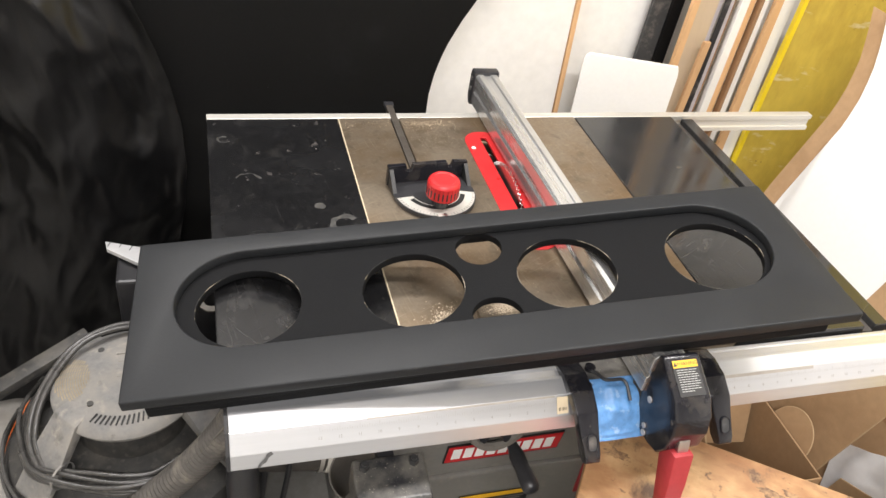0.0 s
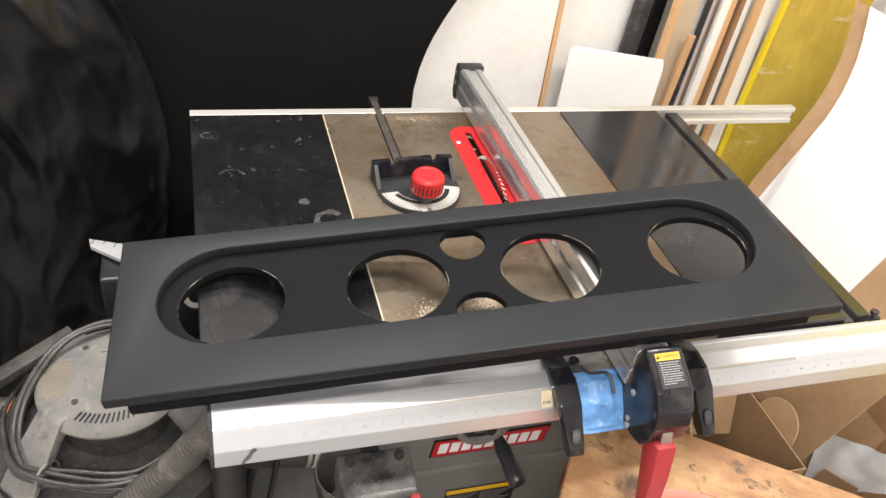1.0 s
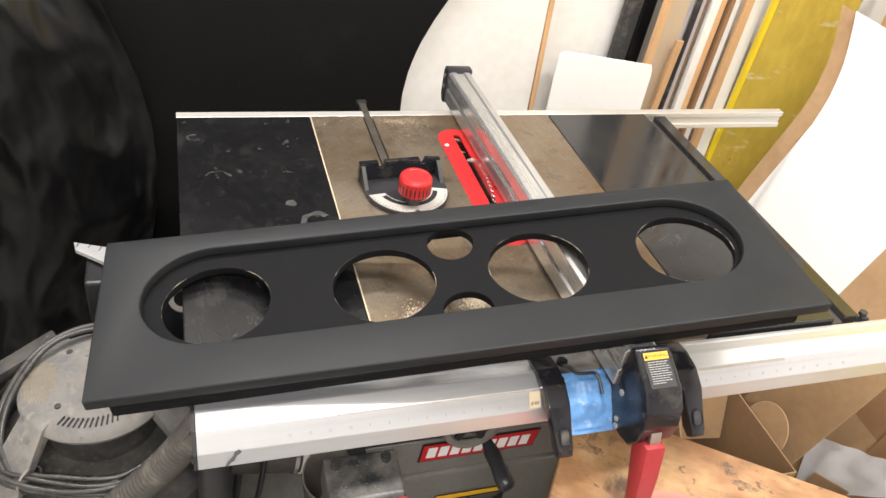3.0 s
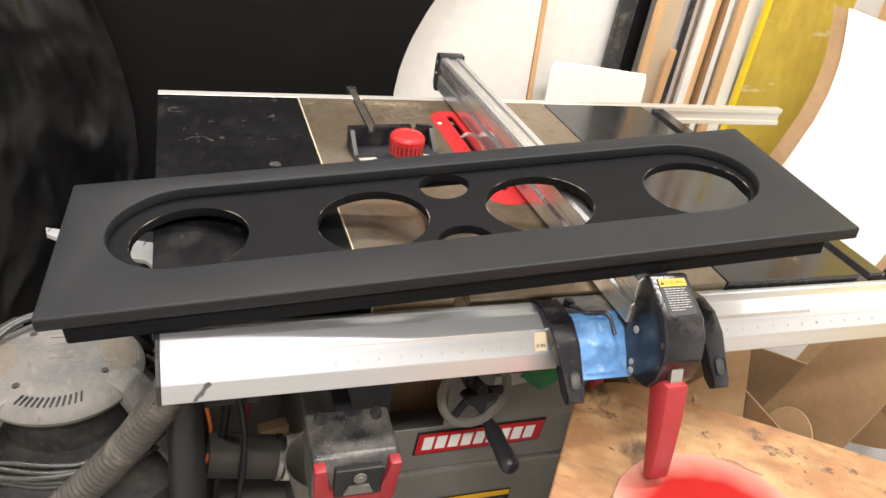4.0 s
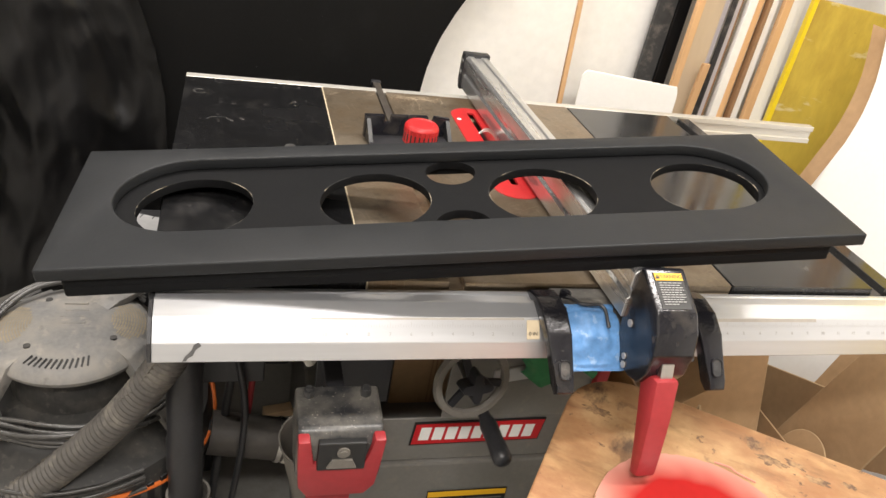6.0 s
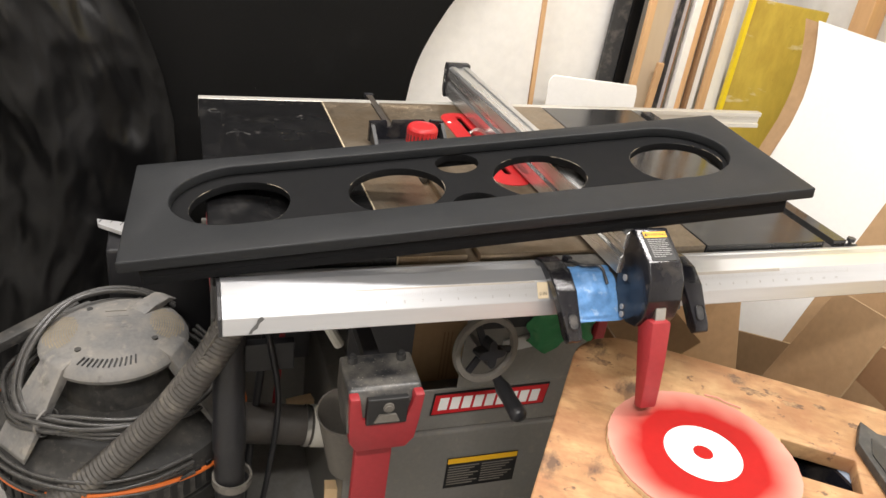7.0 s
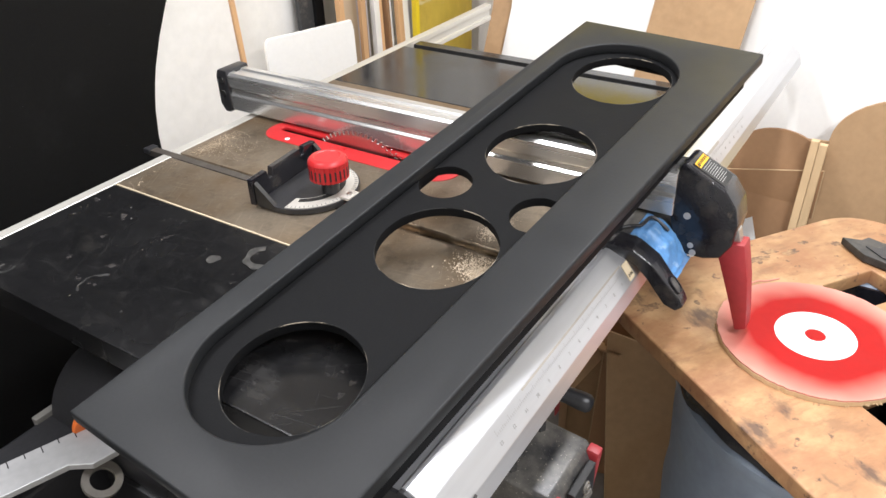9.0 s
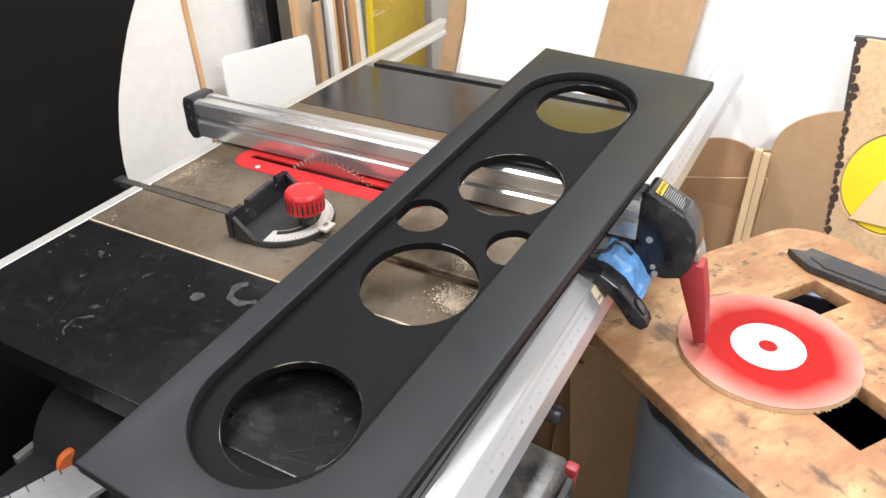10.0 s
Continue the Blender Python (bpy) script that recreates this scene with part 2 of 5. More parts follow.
spotted(M_BENCH, (0.085, 0.050, 0.034), 0.64, 13, 0.05, 0.85, (1.5, 0.8, 1))
spotted(M_BENCH, (0.20, 0.10, 0.05), 0.60, 34, 0.06, 0.5, (0.6, 1.6, 1))
spotted(M_BENCH, (0.07, 0.04, 0.03), 0.66, 55, 0.03, 0.8)
spotted(M_WING, (0.32, 0.31, 0.28), 0.735, 120, 0.015, 0.8)
spotted(M_WING, (0.22, 0.21, 0.19), 0.74, 34, 0.02, 0.6, (1.0, 1.6, 1))
spotted(M_WING, (0.11, 0.10, 0.095), 0.67, 30, 0.03, 0.45)
spotted(M_VAC, (0.33, 0.30, 0.25), 0.62, 45, 0.06, 0.5)
spotted(M_VAC, (0.07, 0.065, 0.06), 0.66, 24, 0.05, 0.6)
spotted(M_VACDARK, (0.18, 0.165, 0.14), 0.64, 70, 0.07, 0.4)
spotted(M_YBOARD, (0.66, 0.58, 0.34), 0.66, 22, 0.03, 0.7, (0.35, 1, 1))
spotted(M_YBOARD, (0.18, 0.10, 0.03), 0.70, 50, 0.02, 0.7)
spotted(M_SWITCH, (0.46, 0.42, 0.36), 0.66, 300, 0.03, 0.7)
spotted(M_DARKGLOSS, (0.20, 0.17, 0.13), 0.66, 16, 0.10, 0.22)
spotted(M_DARKGLOSS, (0.20, 0.18, 0.15), 0.70, 420, 0.04, 0.35)
spotted(M_BLACKSHEET, (0.16, 0.16, 0.15), 0.745, 130, 0.012, 0.8)
spotted(M_CLOTH, (0.05, 0.05, 0.048), 0.73, 90, 0.02, 0.5)
spotted(M_CAB, (0.30, 0.27, 0.22), 0.64, 40, 0.08, 0.4)
spotted(M_WING, (0.12, 0.115, 0.11), 0.66, 11, 0.07, 0.12, (1.6, 0.8, 1))
scratched(M_WING, (0.16, 0.155, 0.15), 0.055)
scratched(M_WING_R, (0.10, 0.095, 0.085), 0.14)
scratched(M_IRON, (0.44, 0.37, 0.28), 0.3)

# ---- mesh helpers ----
def part(name, bm, mat, parent=None, label="", smooth=None):
    me = bpy.data.meshes.new(name)
    if smooth is not None:
        for f in bm.faces:
            f.smooth = True
        for e in bm.edges:
            if len(e.link_faces) == 2 and e.calc_face_angle(0) > radians(smooth):
                e.smooth = False
    bm.normal_update()
    bm.to_mesh(me)
    bm.free()
    me.materials.append(mat)
    ob = new(name, me)
    if parent is not None:
        ob.parent = parent
    if label:
        ob["label"] = label
    return ob


def thing(name, label, category, at=None, group="", kind=""):
    ob = new(name)
    ob.empty_display_size = 0.05
    if at is not None:
        ob.matrix_world = at
    return tagged(ob, label, category, group, kind)


def bevel(bm, w, seg=2):
    if w > 0:
        bmesh.ops.bevel(bm, geom=bm.edges[:], offset=w, segments=seg, profile=0.6, affect="EDGES", clamp_overlap=True)
    return bm


def box(x0, x1, y0, y1, z0, z1, w=0.002, seg=2):
    bm = bmesh.new()
    bmesh.ops.create_cube(bm, size=1)
    for v in bm.verts:
        v.co = Vector(((x0 + x1) / 2 + v.co.x * (x1 - x0), (y0 + y1) / 2 + v.co.y * (y1 - y0), (z0 + z1) / 2 + v.co.z * (z1 - z0)))
    return bevel(bm, w, seg)


def moved(bm, m):
    bmesh.ops.transform(bm, matrix=m, verts=bm.verts[:])
    return bm


def joined(*bms):
    out = bmesh.new()
    for b in bms:
        me = bpy.data.meshes.new("tmp")
        b.to_mesh(me)
        b.free()
        out.from_mesh(me)
        bpy.data.meshes.remove(me)
    return out


def prism(points, axis, a, b, w=0.0, seg=2):
    """A closed outline in the two other axes, drawn out along axis from a to b."""
    bm = bmesh.new()
    put = {"x": lambda p, q, r: (r, p, q), "y": lambda p, q, r: (p, r, q), "z": lambda p, q, r: (p, q, r)}[axis]
    lo = [bm.verts.new(put(p, q, a)) for p, q in points]
    hi = [bm.verts.new(put(p, q, b)) for p, q in points]
    bm.faces.new(lo), bm.faces.new(hi)
    for i in range(len(points)):
        j = (i + 1) % len(points)
        bm.faces.new((lo[i], lo[j], hi[j], hi[i]))
    bmesh.ops.recalc_face_normals(bm, faces=bm.faces[:])
    return bevel(bm, w, seg)


def lathe(profile, n=48, ends=True):
    """Radius and height pairs turned about z."""
    bm = bmesh.new()
    rings = [[bm.verts.new((r * math.cos(2 * math.pi * i / n), r * math.sin(2 * math.pi * i / n), z)) for i in range(n)] for r, z in profile]
    for a, b in zip(rings, rings[1:]):
        for i in range(n):
            j = (i + 1) % n
            bm.faces.new((a[i], a[j], b[j], b[i]))
    if ends:
        bm.faces.new(rings[0]), bm.faces.new(rings[-1])
    bmesh.ops.recalc_face_normals(bm, faces=bm.faces[:])
    return bm


def smooth_path(points, n=10):
    pts = [Vector(p) for p in points]
    pts = [2 * pts[0] - pts[1], *pts, 2 * pts[-1] - pts[-2]]
    out = []
    for i in range(1, len(pts) - 2):
        p0, p1, p2, p3 = pts[i - 1:i + 3]
        for k in range(n):
            t = k / n
            out.append(0.5 * (2 * p1 + (p2 - p0) * t + (2 * p0 - 5 * p1 + 4 * p2 - p3) * t * t + (3 * p1 - p0 - 3 * p2 + p3) * t ** 3))
    return out + [pts[-2]]


def tube(points, radius, n=10, steps=10, ridge=0.0, pitch=0.0):
    """A round tube along a smooth path; ridge and pitch give it ring-shaped ribs."""
    path = smooth_path(points, steps)
    if pitch:
        fine, run = [path[0]], 0.0
        dense = smooth_path(points, 200)
        for a, b in zip(dense, dense[1:]):
            run += (b - a).length
            if run >= pitch / 4:
                fine.append(b)
                run = 0.0
        path = fine
    bm = bmesh.new()
    rings, side = [], None
    for i, p in enumerate(path):
        d = (path[min(i + 1, len(path) - 1)] - path[max(i - 1, 0)]).normalized()
        side = (side - d * side.dot(d)).normalized() if side else d.orthogonal().normalized()
        up = d.cross(side)
        r = radius + (ridge * (0, 1, 1, 0)[i % 4] if pitch else 0)
        rings.append([bm.verts.new(p + r * (math.cos(2 * math.pi * k / n) * side + math.sin(2 * math.pi * k / n) * up)) for k in range(n)])
    for a, b in zip(rings, rings[1:]):
        for k in range(n):
            j = (k + 1) % n
            bm.faces.new((a[k], a[j], b[j], b[k]))
    bm.faces.new(rings[0]), bm.faces.new(rings[-1])
    bmesh.ops.recalc_face_normals(bm, faces=bm.faces[:])
    return bm


def rod(a, b, r, n=16, r2=None):
    a, b = Vector(a), Vector(b)
    bm = bmesh.new()
    bmesh.ops.create_cone(bm, cap_ends=True, segments=n, radius1=r, radius2=r if r2 is None else r2, depth=(b - a).length)
    return moved(bm, Matrix.Translation((a + b) / 2) @ (b - a).to_track_quat("Z", "Y").to_matrix().to_4x4())


def circle(cx, cy, r, n=64, wobble=0.0):
    return [(cx + (r + wobble * math.sin(5 * a + cx * 40) + wobble * random.uniform(-0.6, 0.6)) * math.cos(a), cy + (r + wobble * math.sin(3 * a)) * math.sin(a))
            for a in (2 * math.pi * i / n for i in range(n))]


def round_rect(x0, x1, y0, y1, r, n=8):
    out = []
    for cx, cy, a0 in ((x1 - r, y1 - r, 0), (x0 + r, y1 - r, 90), (x0 + r, y0 + r, 180), (x1 - r, y0 + r, 270)):
        out += [(cx + r * math.cos(radians(a0 + 90 * i / n)), cy + r * math.sin(radians(a0 + 90 * i / n))) for i in range(n + 1)]
    return out


def from_curve(data):
    ob = new("curve_tmp", data)
    dg = bpy.context.evaluated_depsgraph_get()
    me = bpy.data.meshes.new_from_object(ob.evaluated_get(dg))
    bm = bmesh.new()
    bm.from_mesh(me)
    bpy.data.objects.remove(ob)
    bpy.data.meshes.remove(me)
    bpy.data.curves.remove(data)
    return bm


def plate(loops, z0, z1, w=0.0):
    """A flat board with an outline and cut-outs, from z0 to z1, with edges rounded by w."""
    c = bpy.data.curves.new("plate", "CURVE")
    c.dimensions, c.fill_mode = "2D", "BOTH"
    c.extrude, c.bevel_depth, c.bevel_resolution, c.offset = (z1 - z0) / 2 - w, w, 2, -w
    for lp in loops:
        s = c.splines.new("POLY")
        s.points.add(len(lp) - 1)
        for p, (x, y) in zip(s.points, lp):
            p.co = (x, y, 0, 1)
        s.use_cyclic_u = True
    bm = from_curve(c)
    bmesh.ops.remove_doubles(bm, verts=bm.verts[:], dist=1e-6)
    return moved(bm, Matrix.Translation((0, 0, (z0 + z1) / 2)))


def text(words, size, depth=0.0003, align="CENTER"):
    c = bpy.data.curves.new("text", "FONT")
    c.body, c.size, c.extrude, c.align_x, c.align_y = words, size, depth, align, "CENTER"
    return from_curve(c)


# ---- the room ----
def wall(name, x0, x1, y0, y1, z0, z1, mat, label):
    return tagged(part(name, box(x0, x1, y0, y1, z0, z1, 0), mat), label, "wall", kind="structure")


tagged(part("floor", box(-1.9, 1.5, -2.7, 1.5, -0.08, 0, 0), M_FLOOR), "grey concrete workshop floor", "floor", kind="structure")
tagged(part("ceiling", box(-1.9, 1.5, -2.7, 1.5, 2.4, 2.48, 0), M_WALL), "plain white workshop ceiling", "ceiling", kind="structure")
wall("wall_north", -1.9, 1.5, 1.36, 1.46, 0, 2.4, M_WALL, "white painted back wall of the workshop")
wall("wall_east", 1.36, 1.46, -2.7, 1.36, 0, 2.4, M_WALL, "white painted side wall of the workshop")
wall("wall_south", -1.9, 1.5, -2.7, -2.6, 0, 2.4, M_WALL, "plain white wall behind the camera")
wall("wall_west", -1.9, -1.8, -2.6, 1.36, 0, 2.4, M_WALL, "plain white side wall behind the cloth")

# ---- table saw ----
T = 0.87
saw = thing("table_saw", "grey cabinet table saw with cast-iron top and black wings", "table saw", pose(0.06, 0.46, 0))
saw_inv = saw.matrix_world.inverted()


def on_saw(name, bm, mat, label="", smooth=None, parent=None):
    ob = part(name, bm if parent else moved(bm, saw_inv), mat, parent or saw, label, smooth)
    return ob


Y0, Y1 = 0.128, 0.797
# cast-iron centre top: strips between the mitre grooves, over a lower bed
on_saw("iron_strip", box(-0.1984, -0.0955, Y0, Y1, T - 0.012, T, 0.0012), M_IRON, "tan-worn cast-iron top strip")
on_saw("iron_centre", plate([round_rect(-0.0755, 0.1480, Y0, Y1, 0.001, 2), round_rect(0.041, 0.113, 0.366, 0.734, 0.034)], T - 0.012, T), M_IRON, "tan-worn cast-iron top with dust")
on_saw("iron_strip", box(0.1680, 0.3110, Y0, Y1, T - 0.012, T, 0.0012), M_IRON, "tan-worn cast-iron top strip")
on_saw("iron_bed", plate([round_rect(-0.197, 0.311, Y0 + 0.001, Y1 - 0.001, 0.001, 2), round_rect(0.043, 0.111, 0.368, 0.732, 0.033)], T - 0.042, T - 0.0125), M_IRON)
on_saw("throat", joined(box(0.03, 0.12, 0.36, 0.74, T - 0.16, T - 0.15, 0), box(0.03, 0.04, 0.36, 0.74, T - 0.15, T - 0.043, 0), box(0.114, 0.124, 0.36, 0.74, T - 0.15, T - 0.043, 0)), M_DARK, "dark blade housing")
on_saw("left_wing", box(-0.449, -0.2005, Y0, Y1, T - 0.034, T - 0.0005, 0.002), M_WING, "scuffed black laminate wing")
M_SMUDGE = material("pale_grey_smudge", (0.050, 0.048, 0.044), 0.5, vary=0.4, scale=60, stain=(0.012, 0.012, 0.012), stain_at=0.50, stain_scale=70, spread=0.08)
for cx, cy, r0, r1, a0, a1 in ((-0.237, 0.455, 0.017, 0.027, 40, 250), (-0.273, 0.509, 0.000, 0.009, 0, 360), (-0.421, 0.723, 0.008, 0.012, 60, 330), (-0.300, 0.335, 0.0, 0.007, 0, 360), (-0.385, 0.590, 0.020, 0.0225, 10, 160)):
    rim_ = [radians(a0 + (a1 - a0) * k / 24) for k in range(25)]
    wob_ = lambda r, a, q: r * (1 + 0.22 * noise.noise(Vector((cx * 90 + math.cos(a) * 1.6, math.sin(a) * 1.6, q))))
    pts_ = [(cx + wob_(r1, a, 1) * math.cos(a), cy + wob_(r1, a, 1) * math.sin(a)) for a in rim_]
    pts_ = pts_[:-1] if r0 == 0 else pts_ + [(cx + wob_(r0, a, 5) * math.cos(a), cy + wob_(r0, a, 5) * math.sin(a)) for a in reversed(rim_)]
    on_saw("dust_smudge", prism(pts_, "z", T - 0.0004, T + 0.0001), M_SMUDGE, "pale dusty smudge")
on_saw("wing_edging", box(-0.2003, -0.1986, Y0, Y1, T - 0.03, T + 0.0003, 0.0005), M_EDGE, "pale exposed joint strip")
on_saw("right_wing", box(0.3135, 0.5530, Y0, Y1, T - 0.034, T - 0.0005, 0.002), M_WING_R, "glossy black laminate wing")
# sunken dark filler that paints the shaded gap between wing and end strip
on_saw("wing_side", box(0.5535, 0.5740, Y0, Y1 - 0.01, T - 0.045, T - 0.012, 0.001), M_BROWNPIPE_GAP, "dark strip standing in for the shaded gap beside the wing")
on_saw("side_strip", box(0.5743, 0.6020, Y0 + 0.002, Y1 - 0.01, T - 0.030, T - 0.001, 0.0015), M_WING_R, "glossy black strip along the wing's end")
on_saw("strip_bolt", joined(rod((0.617, 0.135, T - 0.018), (0.617, 0.135, T - 0.006), 0.0035, 12), rod((0.617, 0.135, T - 0.006), (0.617, 0.135, T), 0.0075, 6), rod((0.600, 0.137, T - 0.016), (0.630, 0.132, T - 0.016), 0.005, 8)), M_DARK, "dark bolt behind the rail")

# front rail
rail_outline = [(0.124, 0.846), (0.124, 0.860), (0.1175, 0.860), (0.1165, 0.8585), (0.1030, 0.8585), (0.1015, 0.8625), (0.0960, 0.8625), (0.0755, 0.8535), (0.058, 0.830), (0.053, 0.808), (0.060, 0.804), (0.118, 0.804), (0.122, 0.810)]
on_saw("front_rail", prism(rail_outline, "x", -0.440, 1.004, 0.0008, 1), M_ALU, "brushed aluminium fence rail with inch scale")
on_saw("rail_end_cap", prism([(y, z) for y, z in rail_outline], "x", -0.4445, -0.4405, 0.0), M_DARK, "black plastic end cap")
# rear rail
on_saw("rear_rail", prism([(0.799, 0.829), (0.818, 0.829), (0.818, 0.869), (0.799, 0.869), (0.799, 0.858), (0.804, 0.858), (0.804, 0.8395), (0.799, 0.8395)], "x", -0.449, 0.942, 0.0008, 1), M_ALU_DULL, "long pale aluminium rear rail")
# steel shell with an open corner beside the switch
shell = [(-0.170, 0.235, 0.262, 0.266, 0.415, 0.510), (-0.018, 0.235, 0.262, 0.266, 0.510, T - 0.043), (-0.170, -0.166, 0.266, 0.716, 0.415, 0.510), (0.231, 0.235, 0.266, 0.716, 0.415, T - 0.043),
         (-0.170, 0.235, 0.716, 0.720, 0.415, T - 0.043), (-0.166, 0.231, 0.266, 0.716, 0.415, 0.419)]
for b_ in shell:
    on_saw("cabinet_panel", box(*b_, 0.0008, 1), M_CAB, "grey-painted steel panel")
on_saw("cabinet_base", prism([(0.245, 0.0), (0.74, 0.0), (0.73, 0.413), (0.255, 0.413)], "x", -0.22, 0.262, 0.006), M_CAB, "grey-painted steel base")
on_saw("red_strut", box(0.236, 0.256, 0.25, 0.275, 0.30, 0.83, 0.002), M_RED, "red painted steel edge")

# inch scale on the rail's sloping face
SL = Matrix.Translation((0, 0.06675, 0.84175)) @ Euler((radians(53.3), 0, 0)).to_matrix().to_4x4()


def on_slope(bm, x, v=0.0, up=0.0006):
    return moved(bm, SL @ pose(x, v, up))


on_saw("scale_tape", on_slope(box(-0.345, 0.004, -0.0125, 0.0125, 0, 0.0001, 0), 0, 0, -0.0001), M_ALU, "pale inch tape")
on_saw("scale_tape", on_slope(box(0.245, 0.62, -0.0125, 0.0125, 0, 0.0001, 0), 0, 0, -0.0001), M_ALU, "pale inch tape")
tick = bmesh.new()
for x0, n in ((-0.3302, 13 * 8 + 1), (0.278 - 0.0254, 12 * 8 + 1)):
    for i in range(n):
        h = 0.009 if i % 8 == 0 else 0.006 if i % 4 == 0 else 0.004
        t_ = on_slope(box(-0.00016, 0.00016, 0, h * 0.7, 0, 0.0001, 0), x0 + i * 0.003175, 0.0032, 0.0005)
        me_ = bpy.data.meshes.new("tmp")
        t_.to_mesh(me_)
        t_.free()
        tick.from_mesh(me_)
        bpy.data.meshes.remove(me_)
on_saw("scale_graduation", tick, M_TICK)["kind"] = "stuff"
for k in range(1, 14):
    on_saw("scale_number", on_slope(text(str(k), 0.0056, 0.0001), -0.0254 * k, -0.005, 0.0006), M_FADED)
on_saw("zero_patch", on_slope(box(-0.008, 0.0085, -0.0115, 0.012, 0, 0.0006, 0), 0.001, 0, 0.0007), M_EDGE, "yellowed zero mark")
on_saw("scale_number", on_slope(text("0 IN", 0.0064, 0.0001), 0.001, -0.005, 0.0020), M_INK_SHADE)
for k in range(4, 15):
    on_saw("scale_number", on_slope(text(str(k), 0.0056, 0.0001), 0.278 + 0.0254 * (k - 4), -0.005, 0.0006), M_FADED)
on_saw("rail_seam", on_slope(box(-0.27, -0.01, -0.0012, 0.0012, 0, 0.0002, 0), 0, 0.0133, 0.0001), M_SEAM)
on_saw("rail_seam", on_slope(box(0.24, 0.42, -0.0022, 0.0022, 0, 0.0004, 0), 0, 0.0124, 0.0002), M_SEAM)
smear = prism([(0.0, 0.0), (0.004, 0.0005), (0.006, 0.004), (0.011, 0.007), (0.014, 0.014), (0.020, 0.019), (0.017, 0.023), (0.012, 0.020), (0.010, 0.014), (0.006, 0.009), (0.003, 0.006)], "z", 0, 0.0003)
on_saw("marker_smear", moved(smear, Matrix.Translation((-0.408, 0.0532, 0.8095)) @ Euler((radians(77), 0, 0)).to_matrix().to_4x4() @ pose(0, 0, 0.0008)), M_GRAPHITE, "grey marker scribble")
# red throat plate and blade
on_saw("throat_plate", plate([round_rect(0.038, 0.116, 0.362, 0.738, 0.037), round_rect(0.0715, 0.0845, 0.41, 0.716, 0.005, 4)], T - 0.004, T + 0.0012, 0.0006), M_REDP, "red enamelled throat plate with a slot")
for x, y in ((0.048, 0.678), (0.106, 0.69), (0.050, 0.42)):
    on_saw("plate_screw", rod((x, y, T + 0.001), (x, y, T + 0.0019), 0.0042, 14), M_WHITE)
teeth = []
for i in range(80):
    for da, r in ((0, 0.1205), (0.028, 0.1272), (0.046, 0.1275), (0.050, 0.1205)):
        a = 2 * math.pi * i / 80 + da
        teeth.append((0.548 + r * math.cos(a), 0.772 + r * math.sin(a)))
on_saw("saw_blade", prism(teeth, "x", 0.0768, 0.0792), M_STEEL, "steel circular saw blade with carbide teeth")

# cabinet front: crank wheel, switch, paper, labels
CF = 0.2615
wheel = on_saw("hand_wheel", moved(lathe([(0.0510, -0.006), (0.0600, -0.006), (0.0625, 0), (0.0600, 0.007), (0.0510, 0.007), (0.0485, 0), (0.0510, -0.006)], 48, False), pose(-0.006, 0.200, 0.643, 80, 0, 8)), M_HOSE, "grey plastic crank wheel", 40)
for a in (20, 140, 260):
    on_saw("spoke", moved(box(-0.006, 0.006, 0.0, 0.052, -0.003, 0.003, 0.001), pose(-0.006, 0.200, 0.643, 80, 0, 8) @ pose(0, 0, 0, 0, 0, a)), M_DARK)
star = []
for i in range(36):
    a = 2 * math.pi * i / 36
    star.append(((0.019 + 0.007 * math.cos(4 * a)) * math.cos(a), (0.019 + 0.007 * math.cos(4 * a)) * math.sin(a)))
on_saw("lock_knob", moved(prism(star, "z", 0.0, 0.026, 0.003), pose(-0.006, 0.200, 0.643, 80, 0, 8)), M_DARK, "black star-shaped lock knob")
on_saw("wheel_shaft", rod((-0.006, 0.203, 0.642), (-0.004, 0.262, 0.632), 0.010), M_STEEL)
grip = lathe([(0.004, 0), (0.0085, 0.001), (0.0100, 0.014), (0.0140, 0.030), (0.0130, 0.055), (0.0150, 0.080), (0.0145, 0.092), (0.0100, 0.0975), (0.003, 0.099)], 24)
g0, g1 = Vector((0.024, 0.203, 0.580)), Vector((0.036, 0.101, 0.5635))
on_saw("crank_grip", moved(grip, Matrix.Translation(g0) @ (g1 - g0).to_track_quat("Z", "Y").to_matrix().to_4x4()), M_DARK, "black crank grip", 40)

on_saw("upper_dark_panel", box(-0.232, -0.118, 0.250, CF - 0.001, 0.560, 0.80, 0.001), M_DARK)
on_saw("kraft_sheet", box(-0.075, 0.070, 0.396, 0.400, 0.420, 0.80, 0.0006), M_KRAFT, "brown cardboard standing inside the open corner")
for i in range(3):
    on_saw("print_bar", box(-0.006 + 0.008 * i, -0.003 + 0.008 * i, 0.3953, 0.3957, 0.425, 0.54, 0), M_KRAFT_D)
on_saw("tilt_slot", box(0.010, 0.20, 0.258, CF - 0.0006, 0.640, 0.676, 0.001), M_DARK)
on_saw("angle_scale", prism([(0.055, 0.585), (0.165, 0.605), (0.165, 0.632), (0.055, 0.612)], "y", 0.2565, 0.2605), M_TAPE, "white tilt-angle scale")
gt = bmesh.new()
gg = [[gt.verts.new((0.096 + 0.132 * i / 22 + 0.006 * math.sin(j * 0.8) * (i in (0, 22)), 0.2535 - 0.010 * abs(noise.noise(Vector((i * 0.23, j * 0.31, 4)))) - 0.003 * abs(noise.noise(Vector((i * 0.6, j * 0.7, 1)))),
       0.600 + 0.016 * math.sin(i * 0.34 + 2.2) + (0.690 - 0.600) * j / 16)) for j in range(17)] for i in range(23)]
for i in range(22):
    for j in range(16):
        gt.faces.new((gg[i][j], gg[i + 1][j], gg[i + 1][j + 1], gg[i][j + 1]))
bmesh.ops.recalc_face_normals(gt, faces=gt.faces[:])
